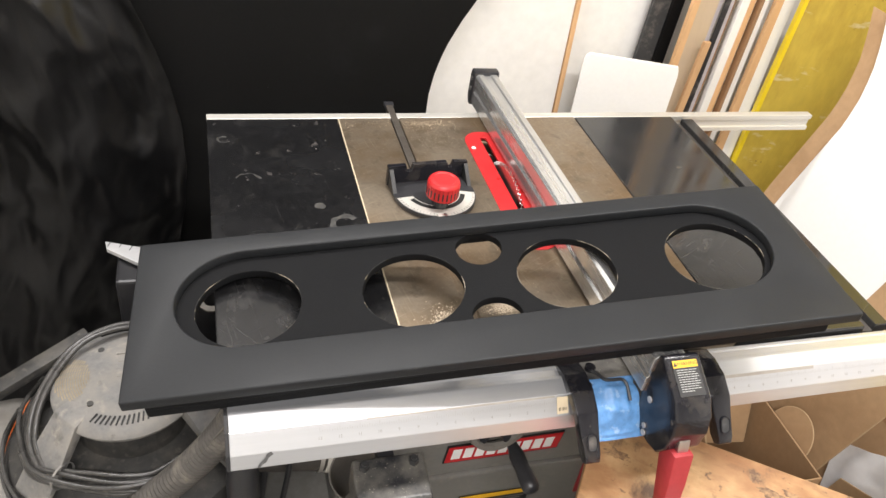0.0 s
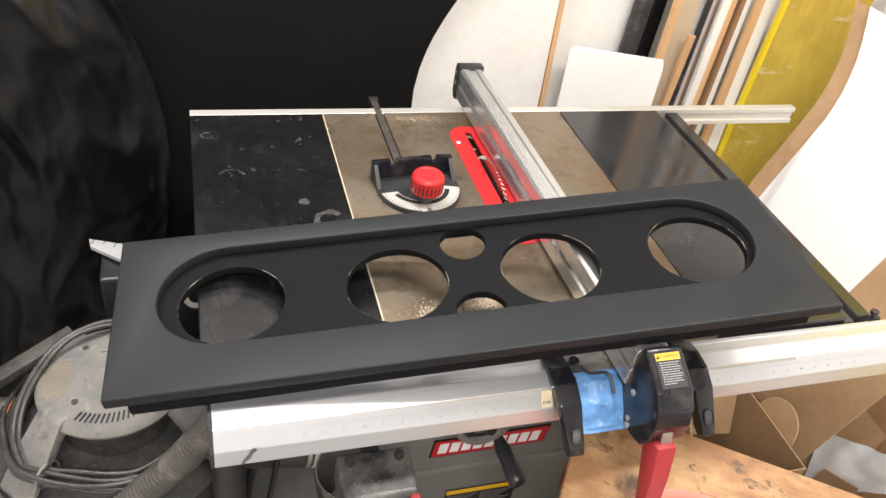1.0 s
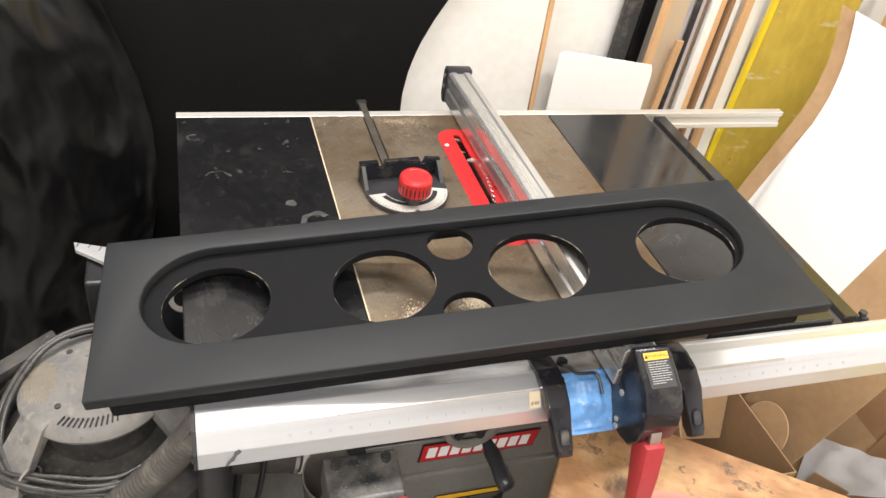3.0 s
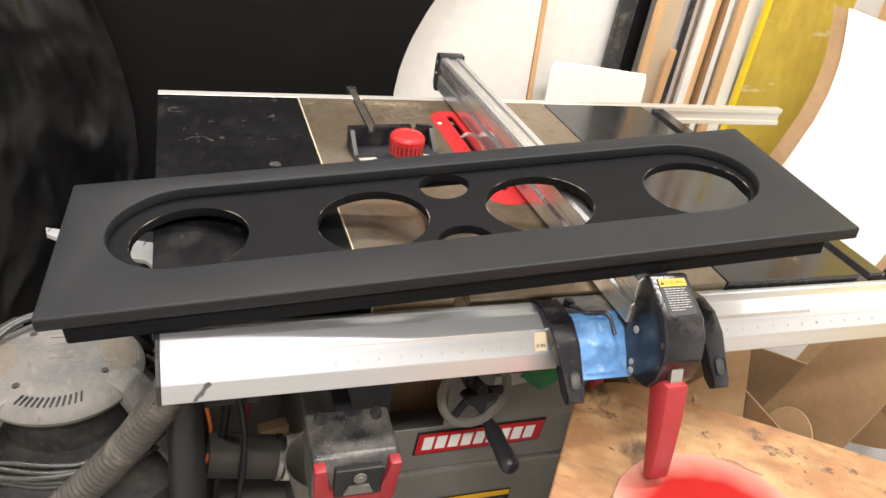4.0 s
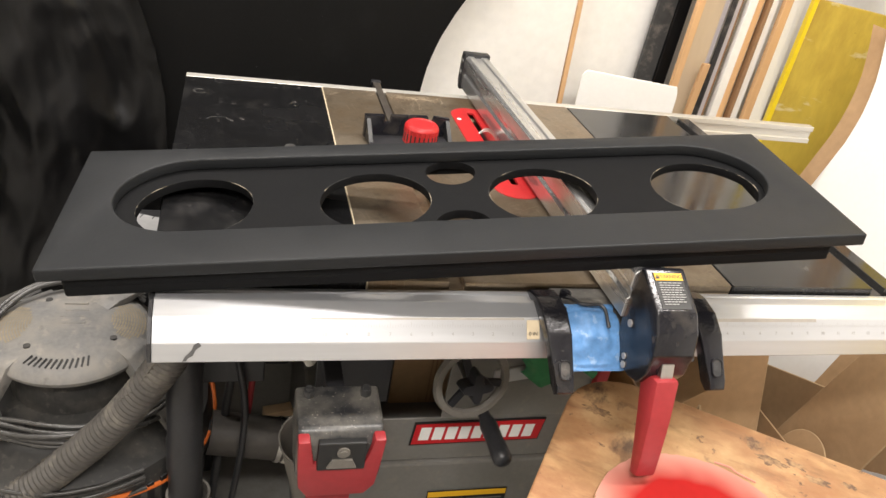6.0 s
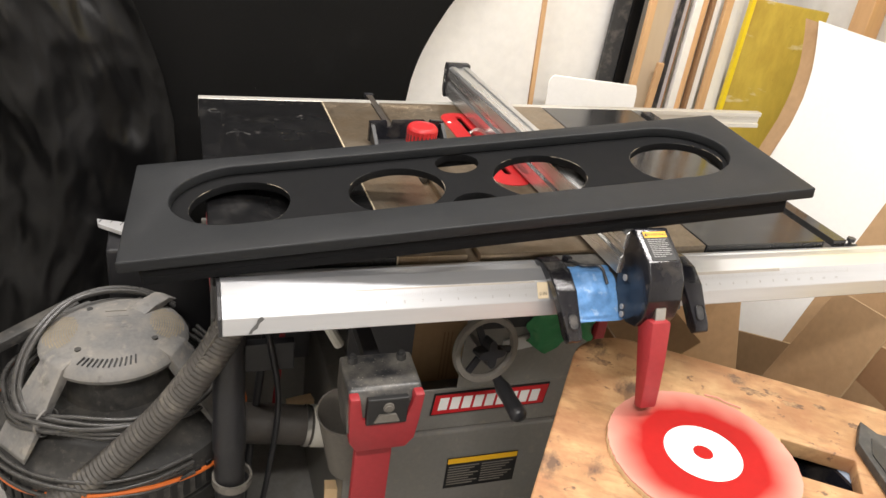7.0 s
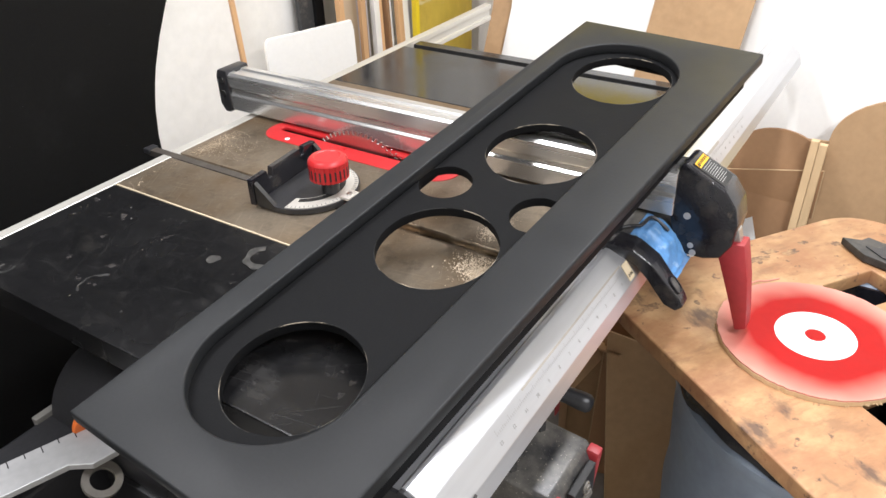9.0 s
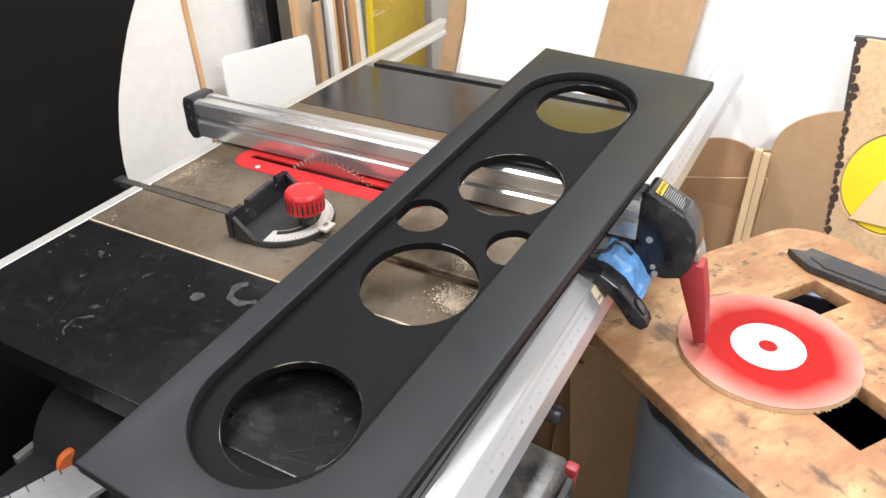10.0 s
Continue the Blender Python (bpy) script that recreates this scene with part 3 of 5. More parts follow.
bmesh.ops.solidify(gt, geom=gt.faces[:], thickness=0.0006)
on_saw("green_tape", gt, M_GREEN, "crumpled green masking tape", 50)
badge = on_saw("badge", prism([(-0.065, 0.453), (0.164, 0.456), (0.170, 0.505), (-0.061, 0.502)], "y", 0.2582, 0.2612), M_INK_SHADE, "red and white name badge")
on_saw("badge_field", prism([(-0.0625, 0.4555), (0.1625, 0.4585), (0.1680, 0.5025), (-0.0585, 0.4995)], "y", 0.2574, 0.2581), M_REDLAB)
for i in range(9):
    x = -0.052 + i * 0.0229
    on_saw("badge_mark", prism([(x, 0.465), (x + 0.0175, 0.465), (x + 0.0205, 0.493), (x + 0.0030, 0.493)], "y", 0.2567, 0.2573), M_WHITE)
lab = on_saw("caution_label", box(-0.018, 0.130, 0.2500, 0.2512, 0.268, 0.346, 0), M_INK_SHADE, "black caution label with yellow head")
on_saw("caution_head", box(-0.0165, 0.1285, 0.2492, 0.2499, 0.332, 0.3445, 0), M_YELLOW)
for i in range(8):
    on_saw("print_bar", box(-0.013, 0.050 - 0.009 * (i % 3), 0.2493, 0.2499, 0.322 - i * 0.0065, 0.3246 - i * 0.0065, 0), M_HOSE)
    on_saw("print_bar", box(0.056, 0.122 - 0.007 * (i % 4), 0.2493, 0.2499, 0.322 - i * 0.0065, 0.3246 - i * 0.0065, 0), M_HOSE)
on_saw("opening_frame", prism([(-0.100, 0.0), (0.200, 0.0), (0.200, 0.14), (0.166, 0.212), (-0.066, 0.212), (-0.100, 0.14)], "y", 0.2438, 0.2520, 0.002), M_CAB, "pressed steel opening frame")
# no hole is cut: a flat black plate paints the opening's shade
on_saw("base_opening", prism([(-0.075, 0.0), (0.175, 0.0), (0.175, 0.13), (0.150, 0.185), (-0.050, 0.185), (-0.075, 0.13)], "y", 0.2415, 0.2440), M_INK_SHADE, "black plate painted as the shade inside the base opening")
# switch with its large paddle
on_saw("switch_bracket", box(-0.236, -0.212, 0.095, 0.252, 0.690, 0.710, 0.002), M_DARK)
sw = prism([(0.024, 0.648), (0.024, 0.704), (0.034, 0.720), (0.104, 0.726), (0.108, 0.672), (0.070, 0.642)], "x", -0.278, -0.173, 0.006, 3)
on_saw("switch_box", sw, M_SWITCH, "sawdust-covered black switch box", 40)
for x in (-0.262, -0.191):
    on_saw("box_screw", joined(rod((x, 0.088, 0.720), (x, 0.088, 0.7335), 0.0072, 6), rod((x, 0.088, 0.7335), (x, 0.088, 0.7375), 0.0042, 12)), M_DUSTY)
pad_out = [(-0.278, 0.712), (-0.264, 0.712), (-0.261, 0.694), (-0.257, 0.672), (-0.195, 0.672), (-0.190, 0.694), (-0.187, 0.712), (-0.173, 0.712), (-0.175, 0.664), (-0.178, 0.628), (-0.190, 0.610), (-0.262, 0.610), (-0.273, 0.628), (-0.276, 0.664)]
stem = moved(prism([(-0.258, 0.33), (-0.203, 0.33), (-0.203, 0.66), (-0.258, 0.66)], "y", 0.010, 0.024, 0.003), Matrix.Translation((-0.225, 0.028, 0.705)) @ Euler((radians(2), 0, 0)).to_matrix().to_4x4() @ Matrix.Translation((0.225, 0, -0.70)))
on_saw("paddle_stem", stem, M_RED, "red paddle arm", 35)
paddle = moved(prism(pad_out, "y", -0.012, 0.004, 0.003), Matrix.Translation((-0.225, 0.028, 0.705)) @ Euler((radians(5), 0, 0)).to_matrix().to_4x4() @ Matrix.Translation((0.225, 0, -0.70)))
on_saw("stop_paddle", paddle, M_RED, "large red stop paddle", 35)
on_saw("switch_plate", joined(box(-0.254, -0.196, 0.014, 0.024, 0.670, 0.714, 0.002)), M_INK_SHADE)
on_saw("switch_bolt", joined(rod((-0.224, 0.016, 0.7000), (-0.224, 0.0120, 0.7000), 0.0078, 20), rod((-0.224, 0.0120, 0.7000), (-0.224, 0.0100, 0.7000), 0.0045, 14)), M_HOSE)
on_saw("switch_bolt", prism([(-0.243, 0.676), (-0.207, 0.676), (-0.213, 0.689), (-0.237, 0.689)], "y", 0.011, 0.0142), M_HOSE)

# sawdust flecks on the top
dust = bmesh.new()
rd = random.Random(4)
for cx, cy, sx, sy, n in ((-0.03, 0.772, 0.07, 0.014, 620), (-0.02, 0.735, 0.05, 0.04, 300), (0.0, 0.775, 0.16, 0.008, 260), (-0.120, 0.216, 0.026, 0.022, 900), (-0.135, 0.205, 0.012, 0.010, 900), (-0.030, 0.238, 0.028, 0.014, 900), (0.19, 0.70, 0.03, 0.05, 60), (-0.185, 0.77, 0.012, 0.02, 30), (0.0, 0.5, 0.2, 0.2, 60), (-0.32, 0.5, 0.16, 0.3, 16), (0.02, 0.30, 0.05, 0.05, 60)):
    for _ in range(n):
        x, y = rd.gauss(cx, sx / 1.6), rd.gauss(cy, sy / 1.6)
        if not (-0.44 < x < 0.30 and Y0 + 0.01 < y < Y1 - 0.005) or -0.0985 < x < -0.0725 or 0.034 < x < 0.145:
            continue
        r, a = rd.uniform(0.0002, 0.00065) * (1.9 if n == 900 else 1), rd.uniform(0, 6.3)
        vs = [dust.verts.new((x + r * math.cos(a + k * 1.7) * (1 + 0.7 * (k == 0)), y + r * math.sin(a + k * 1.7), T + (0.0011 if k == 3 else 0.0002))) for k in range(4)]
        for f in ((0, 1, 3), (1, 2, 3), (2, 0, 3)):
            dust.faces.new([vs[q] for q in f])
tagged(part("sawdust", dust, M_SAWDUST), "pale sawdust lying on the saw table", "sawdust", kind="stuff")

# ---- rip fence ----
fence = thing("rip_fence", "aluminium rip fence with black clamp head and red lever", "fence", pose(0.12, 0.45, T))
f_inv = fence.matrix_world.inverted()


def on_fence(name, bm, mat, label="", smooth=None):
    return part(name, moved(bm, f_inv), mat, fence, label, smooth)


fo = [(0.091, 0.876), (0.091, 0.902), (0.095, 0.906), (0.095, 0.914), (0.091, 0.918), (0.091, 0.938), (0.0955, 0.9425), (0.107, 0.9425), (0.109, 0.9395), (0.122, 0.9395), (0.124, 0.9425), (0.1355, 0.9425),
      (0.140, 0.938), (0.140, 0.918), (0.136, 0.914), (0.136, 0.906), (0.140, 0.902), (0.140, 0.876)]
beam = prism(fo, "y", 0.049, 0.846, 0.0006, 1)
for v in beam.verts:
    v.co.x += 0.0145 * (0.846 - v.co.y)
on_fence("fence_beam", beam, M_ALU_Y, "grooved aluminium beam")
on_fence("end_cap", prism([(0.846, 0.880), (0.852, 0.870), (0.864, 0.870), (0.873, 0.884), (0.873, 0.934), (0.868, 0.947), (0.846, 0.947)], "x", 0.0885, 0.1425, 0.003), M_DARK, "black plastic end cap", 40)
for z in (0.905, 0.928):
    on_fence("cap_screw", rod((0.0890, 0.860, z), (0.0872, 0.860, z), 0.005, 14), M_STEEL)

head_o = [(0.050, 0.936), (0.046, 0.950), (0.040, 0.952), (-0.012, 0.926), (-0.028, 0.905), (-0.034, 0.880), (-0.031, 0.850), (-0.019, 0.829), (0.002, 0.822), (0.028, 0.822), (0.046, 0.842), (0.052, 0.872)]
on_fence("clamp_head", prism(head_o, "x", 0.106, 0.159, 0.005, 3), M_DARKGLOSS, "glossy black clamp head", 40)
for y, z, r in ((0.030, 0.880, 0.0048), (0.020, 0.838, 0.004), (0.016, 0.828, 0.0045)):
    on_fence("head_screw", rod((0.1062, y, z), (0.1046, y, z), r, 14), M_TICK)
# warning label on the sloping front of the head
lp = Matrix.Translation((0.1330, 0.0150, 0.9398)) @ Euler((radians(26.6), 0, 0)).to_matrix().to_4x4() @ Matrix.Diagonal((0.9, 1, 1, 1))
on_fence("label_back", moved(box(-0.021, 0.021, -0.026, 0.022, 0, 0.0006, 0), lp), M_INK_SHADE)
on_fence("label_head", moved(box(-0.020, 0.020, 0.0115, 0.0210, 0.0011, 0.0015, 0), lp), M_YELLOW, "yellow warning strip")
on_fence("label_word", moved(text("WARNING", 0.0072, 0.0001), lp @ pose(0.002, 0.0162, 0.0017)), M_INK_SHADE)
on_fence("label_word", moved(prism([(-0.003, -0.0028), (0.003, -0.0028), (0, 0.003)], "z", 0, 0.0002), lp @ pose(-0.0168, 0.0162, 0.0016)), M_INK_SHADE)
rl_ = random.Random(5)
for i in range(10):
    x, end, words = -0.0165, 0.0165 - 0.004 * (i % 3 == 1) - 0.012 * (i == 9), []
    while x < end:
        w = min(rl_.uniform(0.0028, 0.0065), end - x + 0.0005)
        words.append(moved(box(x, x + w, -0.00045, 0.00045, 0.0011, 0.0014, 0), lp @ pose(0, 0.0082 - 0.0031 * i, 0)))
        x += w + 0.0011
    on_fence("label_line", joined(*words), M_PRINT)
arm_o = [(0.126, 0.852), (0.126, 0.861), (0.116, 0.869), (0.094, 0.873), (0.066, 0.870), (0.040, 0.855), (0.017, 0.827), (0.002, 0.810), (-0.003, 0.799), (0.006, 0.790), (0.022, 0.795), (0.034, 0.811), (0.045, 0.828), (0.061, 0.845), (0.080, 0.853)]
for x0, x1 in ((0.007, 0.041), (0.216, 0.250)):
    arm = prism(arm_o, "x", x0, x1, 0.003, 3)
    for v in arm.verts:
        g = min(1, max(0, (0.862 - v.co.z) / 0.06))
        v.co.x = x1 - (x1 - v.co.x) * (1 - 0.36 * g)
    on_fence("clamp_arm", arm, M_DARKGLOSS, "glossy black curved clamp arm", 40)
    xm = (x0 + x1) / 2
    at_pad = Matrix.Translation((xm + 0.0052, 0.0126, 0.8227)) @ Euler((radians(49.5), 0, 0)).to_matrix().to_4x4()
    on_fence("pad_rim", moved(plate([round_rect(-0.0082, 0.0082, -0.0125, 0.0125, 0.007, 6), round_rect(-0.0062, 0.0062, -0.0105, 0.0105, 0.0055, 6)], 0, 0.0022, 0.0006), at_pad), M_DARKGLOSS)
    on_fence("arm_pad", moved(prism(round_rect(-0.0062, 0.0062, -0.0105, 0.0105, 0.0055, 6), "z", 0, 0.0006), at_pad), M_DUSTY)
    on_fence("pad_screw", moved(lathe([(0.0001, 0.0015), (0.0038, 0.0013), (0.0046, 0.0007)], 16, False), at_pad @ pose(0, -0.003, 0)), M_DUSTY)
base_o = [(0.126, 0.858), (0.124, 0.866), (0.094, 0.869), (0.066, 0.865), (0.042, 0.847), (0.026, 0.822), (0.031, 0.817), (0.046, 0.833), (0.062, 0.847), (0.080, 0.856)]
on_fence("cross_plate", prism(base_o, "x", 0.0365, 0.2135, 0.002), M_SWITCH, "dusty black cross plate of the clamp", 40)
on_fence("hook_rod", tube([(0.048, 0.098, 0.872), (0.056, 0.088, 0.8735), (0.060, 0.076, 0.8755), (0.070, 0.073, 0.8765), (0.084, 0.072, 0.8765), (0.0895, 0.066, 0.8735), (0.0905, 0.054, 0.8655), (0.0910, 0.047, 0.8600)], 0.0024, 8, 6), M_DARK)
on_fence("bolt_head", joined(rod((0.050, 0.102, 0.868), (0.050, 0.102, 0.8745), 0.0075, 16), rod((0.050, 0.102, 0.8745), (0.050, 0.102, 0.8765), 0.0045, 12)), M_DARKGLOSS)
# blue tape: a creased sheet over the plate
tb = bmesh.new()
nx, ny = 26, 28
prof = [(0.083, 0.8690), (0.066, 0.8660), (0.042, 0.8480), (0.0255, 0.8225), (0.0195, 0.8140)]
grid = []
for i in range(nx + 1):
    row = []
    for j in range(ny + 1):
        f = j / ny * (len(prof) - 1)
        k = min(int(f), len(prof) - 2)
        g = f - k
        y, z = prof[k][0] * (1 - g) + prof[k + 1][0] * g, prof[k][1] * (1 - g) + prof[k + 1][1] * g
        x = 0.0385 + (0.066 + 0.006 * j / ny) * i / nx + 0.003 * math.sin(j * 0.5) * (i == 0) + 0.002 * math.sin(j * 0.7 + 1) * (i == nx)
        a_, b_ = i / nx, j / ny
        inside = max(0.0, min(1, (a_ - 0.28) * 9, (0.80 - a_) * 9, (b_ - 0.12) * 9, (0.62 - b_) * 9))
        lift = 0.0012 + 0.0046 * inside + 0.0040 * abs(noise.noise(Vector((x * 38, j * 0.20, 2)))) + 0.0012 * noise.noise(Vector((x * 110, j * 0.6, 5)))
        row.append(tb.verts.new((x, y - lift * 0.6, z + lift * 0.8)))
    grid.append(row)
for i in range(nx):
    for j in range(ny):
        tb.faces.new((grid[i][j], grid[i + 1][j], grid[i + 1][j + 1], grid[i][j + 1]))
bmesh.ops.recalc_face_normals(tb, faces=tb.faces[:])
on_fence("blue_tape", tb, M_BLUE, "creased blue masking tape", 60)
on_fence("stem_slot", box(0.115, 0.147, -0.0272, -0.020, 0.836, 0.872, 0.001), M_INK_SHADE)
on_fence("lever_stem", prism([(-0.018, 0.872), (-0.034, 0.868), (-0.042, 0.842), (-0.024, 0.840)], "x", 0.1215, 0.1375, 0.001), M_STEEL, "bare steel lever stem")
lev = prism([(-0.008, 0.846), (-0.046, 0.853), (-0.058, 0.802), (-0.065, 0.757), (-0.069, 0.724), (-0.054, 0.717), (-0.039, 0.762), (-0.022, 0.808)], "x", 0.1135, 0.1430, 0.004, 2)
for v in lev.verts:
    g = min(1, max(0, (0.85 - v.co.z) / 0.13))
    v.co.x = 0.128 + (v.co.x - 0.128) * (1 - 0.12 * g) + 0.001 * g
on_fence("clamp_lever", lev, M_RED, "red plastic clamp lever", 40)

# ---- mitre gauge ----
gauge = thing("mitre_gauge", "black mitre gauge with red knob and silver scale in the groove", "mitre gauge", pose(-0.085, 0.56, T))
g_inv = gauge.matrix_world.inverted()


def on_gauge(name, bm, mat, label="", smooth=None):
    return part(name, moved(bm, g_inv), mat, gauge, label, smooth)


on_gauge("guide_bar", box(-0.0925, -0.0785, 0.40, 0.860, T - 0.0115, T - 0.0008, 0.001), M_BAR, "dark steel guide bar")
on_gauge("bar_end", box(-0.0955, -0.0755, 0.850, 0.864, T - 0.008, T + 0.001, 0.002), M_DARK)
tilt = pose(-0.076, 0.566, T + 0.0015, 0, 0, 6)
half = [(0.074 * math.cos(radians(a)), 0.074 * math.sin(radians(a))) for a in range(-180, 1, 6)] + [(0.070, 0.036), (-0.070, 0.036)]
on_gauge("half_disc", moved(prism(half, "z", 0.0, 0.008, 0.001), tilt @ pose(0, -0.041, 0)), M_DARK)
ring = [(0.072 * math.cos(radians(a)), 0.072 * math.sin(radians(a))) for a in range(-172, -7, 5)] + [(0.0435 * math.cos(radians(a)), 0.0435 * math.sin(radians(a))) for a in range(-8, -173, -5)]
on_gauge("degree_scale", moved(prism(ring, "z", 0.0081, 0.0092), tilt @ pose(0, -0.041, 0)), M_ALU_DULL, "silver degree scale")
slot = [(0.0475 * math.cos(radians(a)), 0.0475 * math.sin(radians(a))) for a in range(-160, -19, 5)] + [(0.040 * math.cos(radians(a)), 0.040 * math.sin(radians(a))) for a in range(-20, -161, -5)]
on_gauge("slot_ring", moved(prism([(x * 1.14, y * 1.14) for x, y in slot], "z", 0.0093, 0.0097), tilt @ pose(0, -0.041, 0)), M_INK_SHADE)
marks = joined(*[moved(box(0.0665, 0.0710 if i % 5 else 0.0690, -0.0003, 0.0003, 0.0093, 0.0096, 0), tilt @ pose(0, -0.041, 0) @ pose(0, 0, 0, 0, 0, -170 + i * 5)) for i in range(33)])
on_gauge("degree_marks", marks, M_INK_SHADE)["kind"] = "stuff"
face = [(-0.076, 0.004), (0.074, 0.004), (0.074, 0.040), (0.046, 0.043), (0.043, 0.032), (0.037, 0.032), (0.034, 0.043), (-0.030, 0.043), (-0.033, 0.030), (-0.040, 0.030), (-0.043, 0.043), (-0.076, 0.043)]
on_gauge("face_plate", moved(prism(face, "y", -0.005, 0.004, 0.0012), tilt), M_DARKGLOSS, "glossy black face plate with notches")
for x in (-0.074, 0.066):
    on_gauge("face_rib", moved(prism([(-0.006, 0.004), (-0.040, 0.004), (-0.006, 0.038)], "x", x, x + 0.007), tilt), M_INK_SHADE)
on_gauge("degree_pointer", box(-0.084, -0.060, 0.441, 0.456, T + 0.010, T + 0.0145, 0.001), M_ALU_DULL, "small silver pointer")
on_gauge("pointer_screw", rod((-0.072, 0.449, T + 0.0146), (-0.072, 0.449, T + 0.0165), 0.004, 12), M_STEEL)
rib = []
for i in range(120):
    a = 2 * math.pi * i / 120
    rib.append(((0.0280 - (0.0011 if i % 5 == 0 else 0)) * math.cos(a), (0.0280 - (0.0011 if i % 5 == 0 else 0)) * math.sin(a)))
K = (-0.0715, 0.483)
on_gauge("knob_stem", rod((*K, T + 0.008), (*K, T + 0.036), 0.0125, 20), M_DARK)
kb = joined(prism(rib, "z", 0, 0.024), moved(lathe([(0.0280, 0), (0.0272, 0.003), (0.0242, 0.0062), (0.0190, 0.0070), (0.0180, 0.0062), (0.002, 0.0060)], 60), pose(0, 0, 0.024)))
on_gauge("knob", moved(kb, pose(*K, T + 0.034)), M_REDP, "red ribbed knob", 30)
for i in range(24):
    a = 2 * math.pi * i / 24
    on_gauge("knob_groove", moved(box(0.0268, 0.0284, -0.0011, 0.0011, 0.002, 0.015, 0), pose(*K, T + 0.036, 0, 0, math.degrees(a))), M_DARK)

# ---- the speaker panel ----
PC = Vector((-0.0858, 0.2113, 0.9565))
PU = Vector((0.98610, -0.08984, 0.13975)).normalized()
PN = Vector((-0.14221, -0.02163, 0.98960)).normalized()
PV = PN.cross(PU).normalized()
panel_pose = Matrix((PU, PV, PN)).transposed().to_4x4()
panel_pose.translation = PC
panel = thing("speaker_baffle_panel", "satin-black painted panel with six round cut-outs in a long recess", "panel", panel_pose)


def stadium(hl, r, cx, cy, n=24):
    out = []
    for sx, a0 in ((1, -90), (-1, 90)):
        out += [(cx + sx * (hl - r) + r * math.cos(radians(a0 + 180 * i / n)), cy + r * math.sin(radians(a0 + 180 * i / n))) for i in range(n + 1)]
    return out


PX, PY = 0.0055, 0.010
HOLES = (-0.332, -0.106, 0.115, 0.339)
holes = [circle(PX + dx, PY, 0.0714, 72, 0.0007) for dx in HOLES] + [circle(PX, PY + s_ * 0.068, 0.0342, 48, 0.0006) for s_ in (1, -1)]
# the board is a few millimetres out of square
skewed = [(x - 0.0001 - 0.034 * y, y - 0.0012 - 0.0020 * x / 0.4765) for x, y in round_rect(-0.4762, 0.4762, -0.1430, 0.1430, 0.003)]
part("frame_board", plate([skewed, stadium(0.4235, 0.0905, 0.0015, 0.0175)], -0.0160, 0, 0.0024), M_PANEL, panel, "satin black top board with rounded edges", 40)
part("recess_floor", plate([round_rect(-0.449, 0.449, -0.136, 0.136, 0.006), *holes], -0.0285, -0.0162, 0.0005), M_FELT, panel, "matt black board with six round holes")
for dx in HOLES:
    part("worn_rim", moved(lathe([(0.0712, -0.0004), (0.0716, -0.0002), (0.0721, 0.0002), (0.0716, 0.0004), (0.0712, -0.0004)], 72, False), pose(PX + dx, PY, -0.0166)), M_RIM, panel, "chipped pale rim")
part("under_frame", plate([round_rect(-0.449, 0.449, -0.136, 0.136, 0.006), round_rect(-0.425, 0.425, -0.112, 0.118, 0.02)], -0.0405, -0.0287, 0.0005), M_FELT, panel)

# ---- stool board with disc ----
B = pose(0, 0, 0.702, 0, 0, -35)
stand = thing("trash_barrel", "blue-grey plastic barrel carrying a plywood board", "barrel", pose(0.181, -0.200, 0, 0, 0, 0))
barrel = lathe([(r * 0.90, z) for r, z in [(0.185, 0.0), (0.20, 0.01)] + [(0.20 + 0.036 * k / 24, 0.01 + 0.58 * k / 24) for k in range(1, 25)] + [(0.246, 0.605), (0.248, 0.625), (0.238, 0.63), (0.240, 0.662), (0.250, 0.665), (0.250, 0.676), (0.228, 0.676), (0.222, 0.60), (0.20, 0.03)]], 120, False)
for v in barrel.verts:
    if v.co.z < 0.59 and v.co.xy.length > 0.17:
        a = math.atan2(v.co.y, v.co.x)
        for z_c, swing in ((0.44, 0.16), (0.26, 0.18)):
            v.co.xy *= 1 + 0.035 / (1 + math.exp((v.co.z - z_c - swing * math.cos(a - 2.2)) / 0.010))
part("barrel_body", barrel, M_BARREL, stand, "", 60)
part("barrel_floor", lathe([(0.0001, 0.02), (0.167, 0.03)], 64, False), M_BARREL, stand)
bag = bmesh.new()
nb = 96
br = [[bag.verts.new(((r + a_ * noise.noise(Vector((7 * math.cos(q), 7 * math.sin(q), z * 14)))) * math.cos(q), (r + a_ * noise.noise(Vector((7 * math.cos(q), 7 * math.sin(q), z * 14)))) * math.sin(q), z + 0.05 * e_ * noise.noise(Vector((3 * math.cos(q), 3 * math.sin(q), 4)))))
       for q in (2 * math.pi * i / nb for i in range(nb))] for r, z, a_, e_ in ((0.227, 0.640, 0.003, 0.5), (0.229, 0.650, 0.003, 0.3), (0.230, 0.665, 0.003, 0.1), (0.229, 0.6755, 0.001, 0.0), (0.200, 0.6755, 0.001, 0.0), (0.192, 0.60, 0.008, 0.0), (0.170, 0.30, 0.02, 0.0), (0.160, 0.06, 0.02, 0.0))]
for a_, b_ in zip(br, br[1:]):
    for i in range(nb):
        bag.faces.new((a_[i], a_[(i + 1) % nb], b_[(i + 1) % nb], b_[i]))
bag.faces.new(br[-1])
bmesh.ops.recalc_face_normals(bag, faces=bag.faces[:])
part("bin_liner", bag, M_DARKGLOSS, stand, "crumpled black plastic liner", 50)
board = thing("plywood_board", "stained rounded plywood board with two square cut-outs", "board", B)
